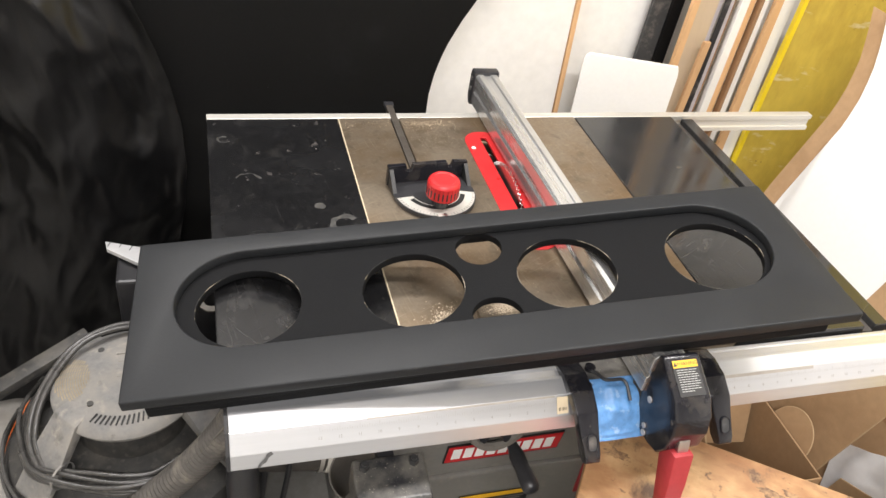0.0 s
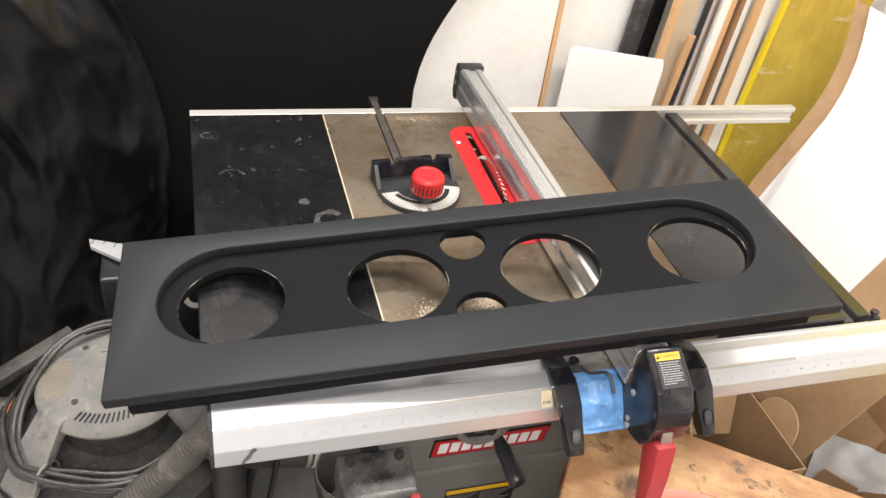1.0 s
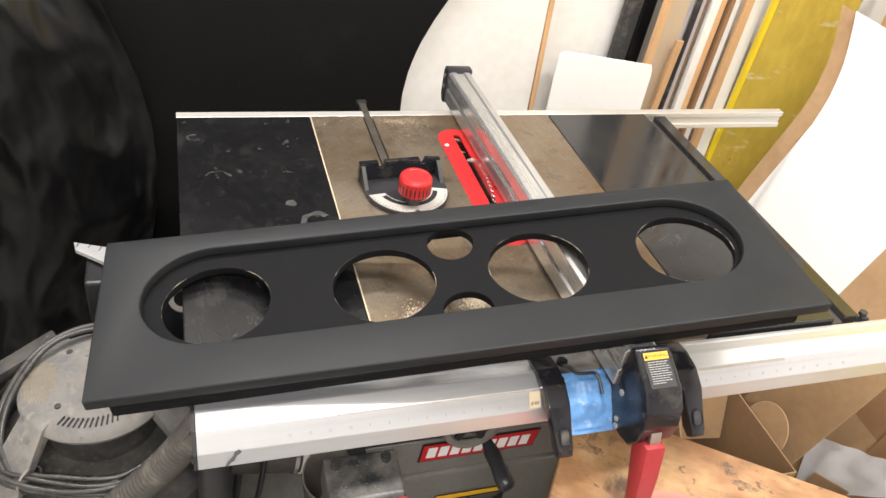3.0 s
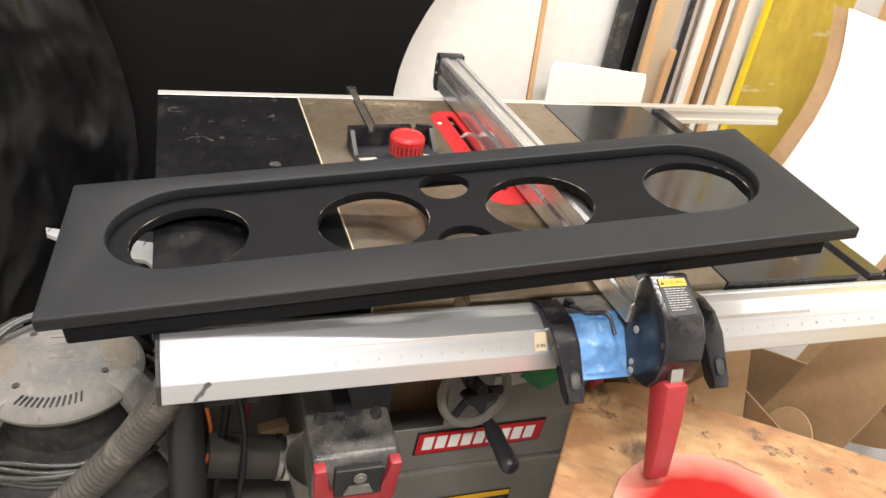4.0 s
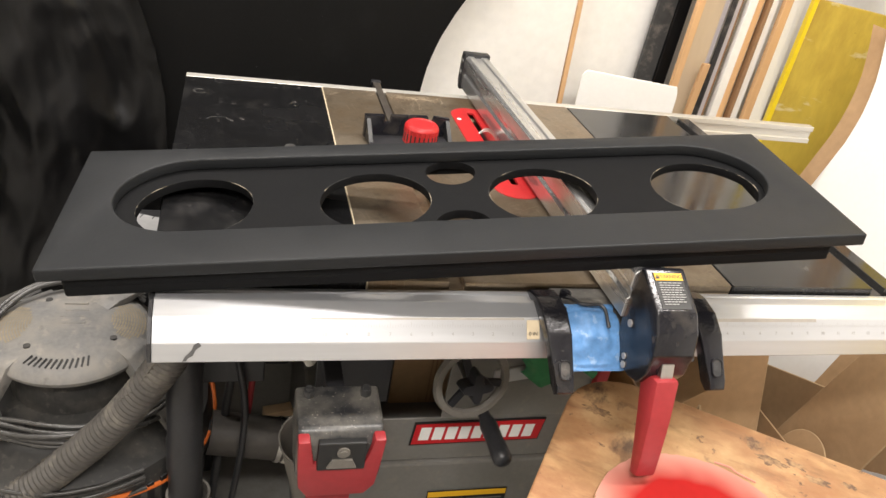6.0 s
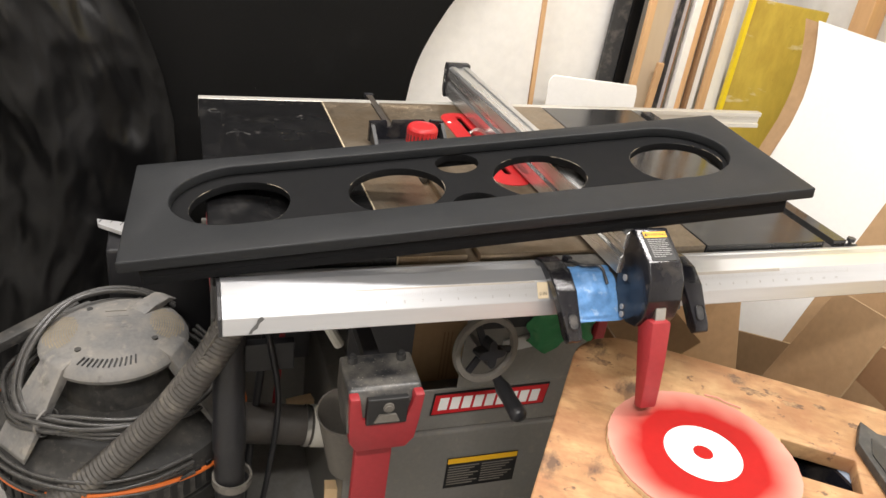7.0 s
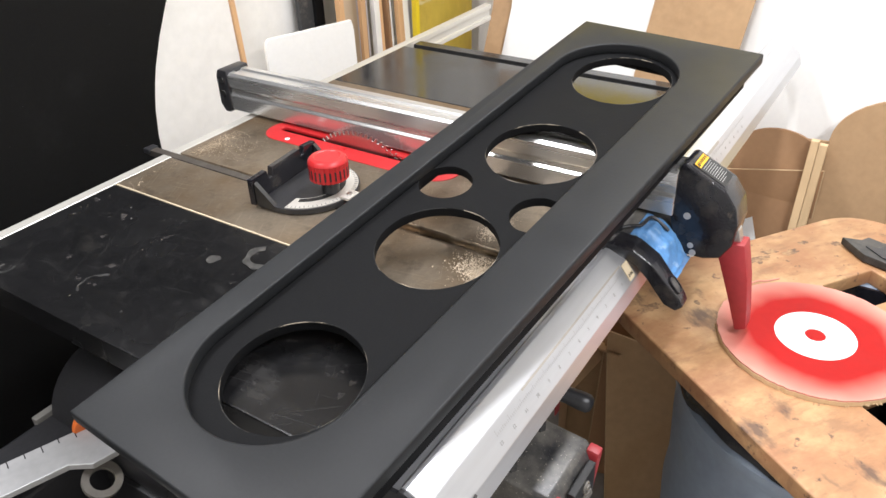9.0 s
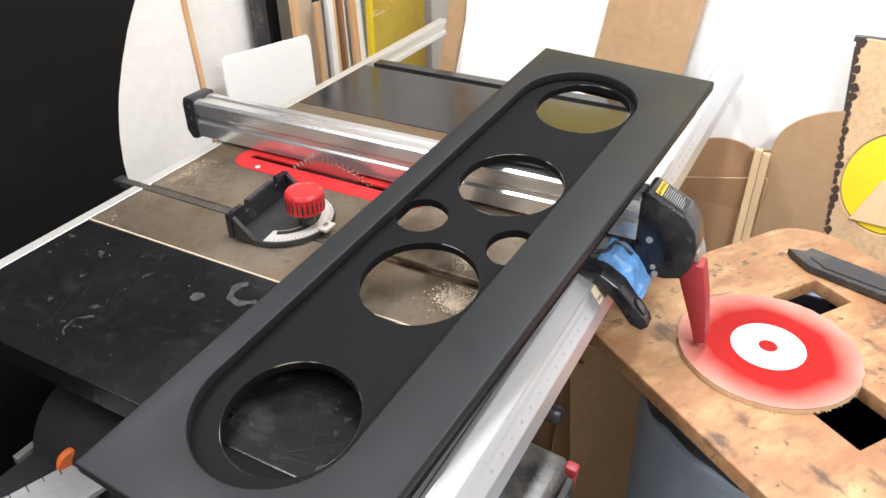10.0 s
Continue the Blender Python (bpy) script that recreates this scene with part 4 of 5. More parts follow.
part("board_top", plate([round_rect(0.025, 0.576, -0.310, 0.218, 0.090), round_rect(0.336, 0.436, 0.0, 0.069, 0.002, 2), round_rect(0.184, 0.286, -0.220, -0.138, 0.002, 2)], -0.026, 0, 0.0025), M_BENCH, board)
for k, (u, v, a_, b_) in enumerate(((0.300, 0.165, 0.020, 0.008), (0.330, 0.176, 0.012, 0.006), (0.275, 0.186, 0.010, 0.012), (0.360, 0.160, 0.016, 0.007), (0.400, 0.175, 0.010, 0.005), (0.445, 0.150, 0.008, 0.006), (0.066, 0.130, 0.018, 0.008),
                                     (0.430, -0.060, 0.028, 0.008), (0.462, -0.075, 0.018, 0.006), (0.420, -0.100, 0.024, 0.006), (0.400, -0.132, 0.026, 0.006), (0.450, -0.150, 0.028, 0.007), (0.120, -0.050, 0.008, 0.005))):
    rim_ = [2 * math.pi * q / 40 for q in range(40)]
    out_ = [1 + 0.9 * noise.noise(Vector((math.cos(a) * 2.2 + k * 5, math.sin(a) * 2.2, k))) for a in rim_]
    part("stain_mark", prism([(u + a_ * w * math.cos(a), v + b_ * w * math.sin(a)) for a, w in zip(rim_, out_)], "z", -0.0002, 0.00015), M_MARK, board, "dark brown stain")
rdm = random.Random(8)
edge = [((0.1285 + rdm.uniform(-0.0012, 0.0008)) * math.cos(2 * math.pi * i / 160), (0.1285 + rdm.uniform(-0.0012, 0.0008)) * math.sin(2 * math.pi * i / 160)) for i in range(160)]
disc = thing("painted_wood_disc", "round wooden disc sprayed red with a white centre on the board", "disc", pose(0.1705, -0.1505, 0.7022))
M_DISC = material("red_spray_paint", (0.33, 0.009, 0.008), 0.6, vary=0.08, scale=14, spec=0.15)
nt = M_DISC.node_tree
bs = nt.nodes["Principled BSDF"]
tc = nt.nodes.new("ShaderNodeTexCoord")
ln = nt.nodes.new("ShaderNodeVectorMath")
ln.operation = "LENGTH"
nt.links.new(tc.outputs["Object"], ln.inputs[0])
nz = nt.nodes.new("ShaderNodeTexNoise")
nz.inputs["Scale"].default_value = 14
nt.links.new(tc.outputs["Object"], nz.inputs["Vector"])
wob = nt.nodes.new("ShaderNodeMath")
wob.operation = "MULTIPLY_ADD"
nt.links.new(nz.outputs[0], wob.inputs[0])
wob.inputs[1].default_value = 0.035
nt.links.new(ln.outputs["Value"], wob.inputs[2])
rp = nt.nodes.new("ShaderNodeMapRange")
rp.inputs[1].default_value, rp.inputs[2].default_value = 0.104, 0.166
nt.links.new(wob.outputs[0], rp.inputs[0])
mxn = nt.nodes.new("ShaderNodeMix")
mxn.data_type = "RGBA"
nt.links.new(rp.outputs[0], mxn.inputs["Factor"])
old = bs.inputs["Base Color"].links[0].from_socket
nt.links.new(old, mxn.inputs["A"])
mxn.inputs["B"].default_value = (0.62, 0.36, 0.28, 1)
nt.links.new(mxn.outputs["Result"], bs.inputs["Base Color"])
part("disc_top", prism(edge, "z", 0.0062, 0.0085), M_DISC, disc, "red paint fading to bare wood")
part("disc_core", prism([(x * 1.004, y * 1.004) for x, y in edge], "z", 0.0, 0.0060), M_WOODP, disc, "pale ragged wooden edge")
part("white_centre", lathe([(0.0135, 0.0086), (0.0525, 0.0086), (0.0525, 0.0089), (0.0135, 0.0089), (0.0135, 0.0086)], 64, False), M_WHITE, disc, "white painted ring")
part("pencil_ring", lathe([(0.0488, 0.0089), (0.0494, 0.0089), (0.0494, 0.00905), (0.0488, 0.00905), (0.0488, 0.0089)], 64, False), M_KRAFT_D, disc)
fuzz = bmesh.new()
for i in range(70):
    a = rdm.uniform(3.6, 6.0)
    r0, l_ = 0.1283, rdm.uniform(0.001, 0.005)
    p = [fuzz.verts.new(((r0 + d) * math.cos(a + o), (r0 + d) * math.sin(a + o), z)) for d, o, z in ((0, -0.006, 0.001), (0, 0.006, 0.003), (l_, 0.004, 0.0005))]
    fuzz.faces.new(p)
part("splinters", fuzz, M_WOODP, disc)["kind"] = "stuff"
chip = thing("wood_shaving", "thin curled wood shaving on the disc", "shaving", pose(0, 0, 0))
part("shaving_strip", tube([(0.246, -0.042, 0.7118), (0.262, -0.052, 0.7125), (0.268, -0.062, 0.7122), (0.285, -0.078, 0.7118)], 0.0014, 6, 6), M_SHAVE, chip)
block = thing("push_block", "dark grey plastic push stick lying on the board", "push stick", pose(0.416, -0.259, 0.7045))
blk = [(0.464, -0.130), (0.424, -0.168), (0.372, -0.335), (0.352, -0.420), (0.398, -0.430), (0.436, -0.320), (0.484, -0.166), (0.470, -0.158)]
part("block_body", prism([(x - 0.43, y + 0.25) for x, y in blk], "z", 0.0, 0.013, 0.0015), M_VACDARK, block)
part("block_ridge", prism([(x * 0.62 - 0.43 + 0.425 * 0.38, y * 0.72 + 0.25 - 0.26 * 0.28) for x, y in blk], "z", 0.0131, 0.0150), M_DARK, block)

# ---- back of the workshop ----
def sheet(name, fn, nu, nv, thick, mat, label, category, kind=""):
    """A thin curved sheet from a function of two numbers 0..1, given thickness."""
    bm = bmesh.new()
    g = [[bm.verts.new(fn(i / nu, j / nv)) for j in range(nv + 1)] for i in range(nu + 1)]
    for i in range(nu):
        for j in range(nv):
            bm.faces.new((g[i][j], g[i + 1][j], g[i + 1][j + 1], g[i][j + 1]))
    bmesh.ops.recalc_face_normals(bm, faces=bm.faces[:])
    bmesh.ops.solidify(bm, geom=bm.faces[:], thickness=thick)
    return tagged(part(name, bm, mat, None, "", 60), label, category, kind=kind)


def edge_at(z, table):
    for (z0, x0), (z1, x1) in zip(table, table[1:]):
        if z <= z1:
            k = max(0, (z - z0) / (z1 - z0))
            return x0 + (x1 - x0) * k
    return table[-1][1]


BW = [(0, 0.10), (0.5, 0.062), (0.70, 0.050), (0.80, 0.050), (0.86, 0.058), (0.92, 0.075), (0.98, 0.102), (1.04, 0.135), (1.10, 0.178), (1.3, 0.34), (1.9, 0.9)]
sheet("black_backdrop", lambda u, v: (-1.2 + u * (edge_at(v * 1.55, BW) + 1.2), 1.030 - 0.02 * math.sin(3 * u), v * 1.55), 24, 60, 0.004, M_BLACKSHEET, "matt black sheet standing behind the saw with a curved edge", "backdrop sheet")
DR = [(0, -0.60), (0.3, -0.555), (0.435, -0.530), (0.55, -0.508), (0.66, -0.497), (0.76, -0.500), (0.864, -0.517), (0.94, -0.540), (1.017, -0.568), (1.2, -0.65), (2.4, -1.2)]


def drape(u, v):
    z = 0.02 + v * 1.62
    x1 = edge_at(z, DR)
    s_ = 1 - u
    x = x1 - s_ * 0.95
    k = min(1, s_ * 9)
    fold = k * (0.040 * math.sin(13 * s_ + 1.8 * math.sin(2.6 * z) + 0.6) + 0.05 * abs(noise.noise(Vector((s_ * 5 + z, z * 2.2 - 2 * s_, 1)))) + 0.035 * abs(noise.noise(Vector((s_ * 11 - z * 2, z * 5 + s_ * 3, 6))))) + 0.010 * noise.noise(Vector((s_ * 16, z * 8, 3))) + 0.006 * abs(noise.noise(Vector((s_ * 30 + z * 5, z * 14 - s_ * 8, 8))))
    return (x, 0.955 - 0.13 * s_ + fold + 0.02 * math.sin(14 * z) * s_, z)


sheet("black_cloth", drape, 200, 150, 0.002, M_CLOTH, "crumpled black cloth hanging beside the saw", "cloth")


def lean_board(name, x0, x1, y_top, y_bot, z1, thick, mat, label, category="board", slant=0.0, z0=0.0):
    """An upright board seen from the front, leaning back on the wall."""
    bm = box(x0, x1, 0, thick, z0, z1, 0.001, 1)
    for v in bm.verts:
        k = v.co.z / 1.2
        v.co.y += y_bot + (y_top - y_bot) * k
        v.co.x += slant * (v.co.z - 0.9)
    ob = part(name, bm, mat)
    return tagged(ob, label, category)


lean_board("white_wall_board", -0.10, 0.490, 1.262, 1.250, 1.9, 0.012, M_WALL, "large white board standing against the back wall", slant=-0.03)
lean_board("brown_edge_strip", 0.491, 0.503, 1.252, 1.250, 1.9, 0.02, M_WOOD, "thin brown wooden strip between white boards", "strip", slant=-0.04)
lean_board("white_wall_board", 0.504, 0.80, 1.275, 1.262, 1.9, 0.012, M_WALL, "white board beside a thin brown strip", slant=-0.03)
lean_board("black_plank", 0.700, 0.752, 1.245, 1.200, 1.55, 0.014, M_DUSTY, "black painted plank with white chips", "plank", slant=0.05)
lean_board("black_plank", 0.753, 0.788, 1.240, 1.190, 1.55, 0.020, M_CLOTH, "narrow black painted plank", "plank", slant=0.05)
wbp = thing("white_offcut_board", "white melamine offcut leaning behind the saw", "board", pose(0.645, 1.162, 0.0))
rch = random.Random(3)
chips = [(0.118 - 0.0065 * k, 0.0001 * k + rch.uniform(-0.0009, 0.0003)) for k in range(36)]
part("offcut_panel", moved(plate([[(-0.128, -0.75), (0.128, -0.75), (0.128, -0.028), (0.126, -0.012), (0.122, 0.0)] + chips + [(-0.116, 0.003), (-0.124, -0.004), (-0.128, -0.014)]], 0, 0.012, 0.0008), pose(0, 0, 0.833, 90, -1.0, -18.4)), M_WHITEBOARD, wbp)
STRIPS = [(0.766, 0.785, 1.6, M_WOOD, "orange-brown plywood edge", "strip"), (0.786, 0.848, 1.6, M_TAN, "wide pale tan board", "board"), (0.850, 0.868, 1.6, M_LILAC, "grey painted strip", "strip"), (0.8695, 0.8735, 1.6, M_DUSTY, "thin black strip", "strip"),
          (0.876, 0.892, 1.6, M_LILAC, "grey-lilac painted strip", "strip"), (0.893, 0.905, 1.6, M_KRAFT_D, "brown hardboard strip", "strip"), (0.906, 0.930, 1.6, M_WALL, "white painted trim", "trim strip"), (0.932, 0.956, 1.6, M_WOOD, "brown wooden trim", "trim strip"),
          (0.957, 0.962, 1.6, M_WALL, "thin white trim edge", "trim strip"), (0.963, 0.973, 1.6, M_KRAFT_D, "brown trim edge", "trim strip"), (0.975, 0.990, 1.6, M_WALL, "white painted trim", "trim strip"), (0.991, 1.007, 1.6, M_WHITEBOARD, "white plastic trim", "trim strip"),
          (1.009, 1.032, 1.6, M_WOOD, "brown wooden trim", "trim strip"), (1.034, 1.060, 1.6, M_WHITEBOARD, "white plastic trim", "trim strip"), (1.062, 1.086, 1.6, M_WHITEBOARD, "white plastic trim", "trim strip")]
for i, (x0, x1, zt, m_, lb, cat) in enumerate(STRIPS):
    lean_board("leaning_strip", x0, x1, 1.165 + 0.012 * (i % 3), 1.125 - 0.003 * i + 0.010 * (i % 3), zt, 0.016 + 0.006 * (i % 2), m_, lb + " leaning on the back wall", cat, slant=0.03 if i < 2 else 0.045)["group"] = "strips leaning on the back wall"
lean_board("leaning_strip", 0.822, 0.842, 1.150, 1.060, 0.90, 0.012, M_WOOD, "short brown wooden strip leaning on a board", "strip", slant=0.10)
# yellow board across the corner
yb = thing("yellow_board", "old yellow painted board with drips and stains", "board", pose(1.20, 1.12, 0))
part("board_panel", moved(plate([[(-0.115, 0.02), (0.115, 0.02), (0.115, 1.085), (-0.115, 1.10)]], -0.008, 0.008, 0.002), Matrix.Translation((0, 0.0, 0)) @ pose(0, 0, 0, 91, 0, -12)), M_YBOARD, yb)
part("board_edge", moved(box(-0.128, -0.116, -0.012, 0.010, 0.02, 1.3, 0.002), pose(0, 0.0, 0, 1, 0, -12)), M_YBRIGHT, yb, "bright yellow edge strip")

# ---- leaning sheets on the side wall ----
def side(y, z, off=0.0):
    return (0.861 + 0.21 * z + off, y, z)


WL = [(0, 0.84), (0.6, 0.818), (0.75, 0.800), (0.85, 0.788), (0.92, 0.794), (0.98, 0.810), (1.04, 0.838), (1.097, 0.872)]
sheet("white_sheet", lambda u, v: side((0.50 - 0.115 * v) * (1 - u) + edge_at(v * 1.097, WL) * u, v * 1.097), 12, 30, 0.003, M_WHITEBOARD, "large white sheet with a wavy edge leaning on the side wall", "sheet")
sheet("tan_sheet", lambda u, v: side((0.60) * (1 - u) + (edge_at(v * 1.09, WL) + 0.062) * u, v * 1.09, 0.012), 12, 30, 0.003, M_KRAFT, "tan cardboard sheet behind the white sheet", "cardboard sheet")
sheet("cardboard_sheet", lambda u, v: side((0.285 - 0.125 * v) * (1 - u) + (0.506 - 0.122 * v) * u, v * 1.097, -0.008), 8, 8, 0.004, M_KRAFT, "tall tan cardboard strip leaning on the side wall", "cardboard sheet")
sheet("white_sheet", lambda u, v: side(-1.2 * (1 - u) + 0.35 * u, v * 1.30, 0.05), 8, 8, 0.004, M_WHITEBOARD, "large plain white sheet leaning on the side wall", "sheet")
part_y = tagged(part("bright_yellow_panel", box(1.335, 1.350, -0.10, 0.85, 1.05, 1.7, 0.003), M_YBRIGHT), "bright yellow panel fixed to the side wall", "panel")
tagged(part("brown_post", box(1.28, 1.33, 0.90, 0.96, 0, 1.9, 0.003), M_WOOD), "brown wooden post against the side wall", "post")


def cardboard_box(name, at, dx, dy, dz, flaps, label):
    b = thing(name, label, "cardboard box", at)
    t = 0.004
    for x0, x1, y0, y1 in ((-dx / 2, dx / 2, -dy / 2, -dy / 2 + t), (-dx / 2, dx / 2, dy / 2 - t, dy / 2), (-dx / 2, -dx / 2 + t, -dy / 2 + t, dy / 2 - t), (dx / 2 - t, dx / 2, -dy / 2 + t, dy / 2 - t)):
        part("side_panel", box(x0, x1, y0, y1, 0, dz, 0.0008, 1), M_KRAFT, b)
    part("bottom_panel", box(-dx / 2 + t, dx / 2 - t, -dy / 2 + t, dy / 2 - t, 0, t, 0), M_KRAFT, b)
    for sx, sy, ang in flaps:
        ln_ = dx if sy else dy
        w = 0.14
        fl = box(-ln_ / 2, ln_ / 2, 0, w, -t / 2, t / 2, 0.0006, 1)
        rz = {(0, 1): 0, (0, -1): 180, (1, 0): -90, (-1, 0): 90}[(sx, sy)]
        part("flap", moved(fl, pose(sx * dx / 2, sy * dy / 2, dz, 0, 0, rz) @ pose(0, 0, 0, ang, 0, 0)), M_KRAFT, b)
    return b


cardboard_box("open_carton", pose(0.62, 0.335, 0), 0.34, 0.33, 0.335, ((-1, 0, 35),), "open brown cardboard carton with a bent flap beside the saw")


def card(name, corners, thick, mat, label, category="cardboard sheet"):
    """A flat piece of card through the given corners, drawn out along its normal."""
    p = [Vector(c) for c in corners]
    base = sum(p, Vector()) / len(p)
    p = [q - base for q in p]
    n = (p[1] - p[0]).cross(p[2] - p[0]).normalized() * thick
    bm = bmesh.new()
    lo, hi = [bm.verts.new(q) for q in p], [bm.verts.new(q + n) for q in p]
    bm.faces.new(lo), bm.faces.new(hi)
    for i in range(len(p)):
        k = (i + 1) % len(p)
        bm.faces.new((lo[i], lo[k], hi[k], hi[i]))
    bmesh.ops.recalc_face_normals(bm, faces=bm.faces[:])
    ob = thing(name, label, category, Matrix.Translation(base))
    part("card_panel", bm, mat, ob)
    rims = [rod(a + n / 2, b + n / 2, thick * 0.56, 6) for a, b in zip(p, p[1:] + p[:1]) if (a - b).length > 0.004]
    for rim in ([joined(*rims)] if len(rims) > 6 else rims):
        part("cut_edge", rim, M_CUT, ob, "pale cut edge")
    return ob


card("cardboard_flap", [(0.50, 0.41, 0.20), (0.775, 0.375, 0.20), (0.775, 0.512, 0.58), (0.52, 0.51, 0.62)], 0.004, M_KRAFT, "upright tan cardboard flap behind the open carton")
card("cardboard_flap", [(0.835, 0.218, 0.286), (0.855, 0.153, 0.656), (0.866, 0.318, 0.635), (0.846, 0.419, 0.283)], 0.003, M_KRAFT, "large tan square of cardboard leaning crooked by the carton")
card("cardboard_flap", [(0.80 + 0.02 * math.sin(a), 0.300 + 0.062 * math.cos(a), 0.315 + 0.066 * math.sin(a)) for a in (math.pi * i / 14 for i in range(15))], 0.003, M_KRAFT, "round-ended piece of kraft cardboard in the carton")
card("cardboard_flap", [(0.925, 0.42, 0.0), (0.925, -0.05, 0.0), (0.945, -0.05, 0.60), (0.945, 0.33, 0.52)], 0.004, M_KRAFT_D, "brown cardboard piece behind the carton")
card("cardboard_flap", [(0.884, 0.600, 0.12), (0.884, 0.30, 0.12), (0.884, 0.380, 0.44), (0.884, 0.585, 0.345)], 0.004, M_KRAFT, "brown cardboard piece standing behind the square flap")
sheet("crumpled_film", lambda u, v: (0.885 + 0.010 * v + 0.007 * noise.noise(Vector((u * 3, v * 4, 2))), (0.21 + 0.04 * u) * (1 - v) + (0.045 + 0.025 * u) * v, (0.18 + 0.165 * u) * (1 - v) + (0.395 + 0.08 * u) * v + 0.006 * noise.noise(Vector((u * 3, v * 5, 4)))), 20, 28, 0.001, M_CRUMPLE, "crumpled white plastic film stuffed beside the carton", "plastic film")
card("cardboard_flap", [(0.872, 0.200, 0.20), (0.872, 0.184, 0.294), (0.872, 0.102, 0.337), (0.872, 0.108, 0.22)], 0.003, M_KRAFT, "small tan cardboard scrap in front of the plastic film")
cardboard_box("open_carton", pose(0.36, 0.42, 0, 0, 0, -6), 0.12, 0.24, 0.46, ((0, -1, -60), (1, 0, 40)), "narrow brown cardboard carton beside the saw")
card("cardboard_flap", [(0.330, 0.16, 0.0), (0.400, 0.02, 0.0), (0.410, 0.05, 0.40), (0.345, 0.20, 0.46)], 0.004, M_KRAFT, "tan cardboard piece standing on the floor by the barrel")
card("cardboard_flap", [(0.40, 0.24, 0.0), (0.455, 0.06, 0.0), (0.46, 0.08, 0.34), (0.43, 0.22, 0.56)], 0.004, M_KRAFT_D, "brown cardboard piece with a slanted top by the carton")
low = [(0.34, 0.0), (0.275, 0.49), (0.20, 0.562), (0.071, 0.648), (-0.05, 0.655), (-0.05, 0.0)]
lb_ = prism(low, "x", 0, 0.005, 0.0008, 1)
for v in lb_.verts:
    v.co.x += 0.861 + 0.21 * v.co.z - 0.016
tagged(part("brown_hardboard_sheet", lb_, M_KRAFT), "tan hardboard offcut leaning low on the side wall", "board")
# round-topped offcuts, sticks and frame
def arch(name, y0, y1, z1, off, mat, label):
    n = 20
    pts = [(y0, 0.0), (y1, 0.0)] + [((y0 + y1) / 2 + (y1 - y0) / 2 * math.cos(math.pi * i / n), z1 - (y1 - y0) / 2 * 0.62 + (y1 - y0) / 2 * 0.62 * math.sin(math.pi * i / n)) for i in range(n + 1)]
    bm = prism(pts, "x", 0, 0.006, 0.0008, 1)
    for v in bm.verts:
        v.co.x += 0.861 + 0.21 * v.co.z + off
    return tagged(part(name, bm, mat), label, "board")


arch("arched_board", -0.035, 0.145, 0.668, -0.03, M_KRAFT_D, "brown hardboard offcut with a rounded top")
arch("arched_board", -0.40, -0.042, 0.775, -0.025, M_KRAFT, "large tan hardboard offcut with a rounded top")
for i, y in enumerate((-0.018, -0.036)):
    bm = box(0, 0.014, y - 0.0085, y + 0.0085, 0, 0.665 - 0.006 * i, 0.001, 1)
    for v in bm.verts:
        v.co.x += 0.861 + 0.21 * v.co.z - 0.055
    tagged(part("wood_stick", bm, M_WOODP), "pale square wooden stick leaning upright", "stick", "sticks by the hardboard")
fr = thing("burl_frame", "rough bark-edged wooden frame around a bright yellow round", "frame", Matrix.Translation((0.93, -0.208, 0.46)) @ Euler((0, radians(12), radians(-4))).to_matrix().to_4x4())
M_BURL = material("charred_burl_wood", (0.58, 0.39, 0.22), 0.7, vary=0.25, scale=14, fine=90, bump=0.4, stain=(0.10, 0.055, 0.03), stain_at=0.66, stain_scale=16, spread=0.07)
M_BURNT = material("scorched_wood", (0.045, 0.027, 0.018), 0.8, vary=0.4, scale=40, fine=200, bump=0.5)
fr_o = [(x + 0.12 * (y - 0.22) + 0.004 * math.sin(37 * y) + 0.003 * math.sin(91 * y), y) for x, y in round_rect(-0.29, 0.033, -0.02, 0.475, 0.02, 5)]
part("frame_slab", moved(plate([fr_o, [(-0.095 + 0.106 * math.cos(a), 0.18 + 0.116 * math.sin(a)) for a in (2 * math.pi * i / 48 for i in range(48))]], 0, 0.03, 0.003), pose(0, 0, 0, 90, 0, 90)), M_BURL, fr)
burn = random.Random(12)
for k in range(26):
    y = -0.01 + 0.475 * k / 25
    w = burn.uniform(0.010, 0.026)
    x = 0.033 + 0.12 * (y - 0.22) - w / 2
    part("burnt_edge", moved(prism([(x + w / 2 * burn.uniform(0.7, 1.1) * math.cos(a), y + 0.011 * burn.uniform(0.7, 1.2) * math.sin(a)) for a in (2 * math.pi * i / 9 for i in range(9))], "z", -0.0008, 0.0004), pose(0, 0, 0, 90, 0, 90)), M_BURNT, fr)
part("bark_edge", moved(tube([(x * 1.01, y, 0.0) for x, y in fr_o[::2]] + [(fr_o[0][0] * 1.01, fr_o[0][1], 0.0)], 0.0065, 8, 4), pose(0.015, 0, 0, 90, 0, 90)), M_CORD, fr, "dark bark rim")
part("yellow_round", moved(plate([[(-0.095 + 0.103 * math.cos(a), 0.18 + 0.113 * math.sin(a)) for a in (2 * math.pi * i / 48 for i in range(48))]], 0.001, 0.008, 0.001), pose(0, 0, 0, 90, 0, 90)), M_YBRIGHT, fr, "bright yellow inset")
part("inset_wood", moved(prism([(-0.190, 0.085), (-0.030, 0.085), (-0.070, 0.185), (-0.165, 0.225)], "z", -0.0060, 0.0008, 0.001), pose(0, 0, 0, 90, 0, 90)), M_WOODP, fr, "pale wooden wedge")
plank = lean_board("floor_strip", 0.33, 0.35, 0.50, 0.30, 0.45, 0.012, M_WOODP, "pale wooden strip leaning by the saw", "strip", slant=-0.35)

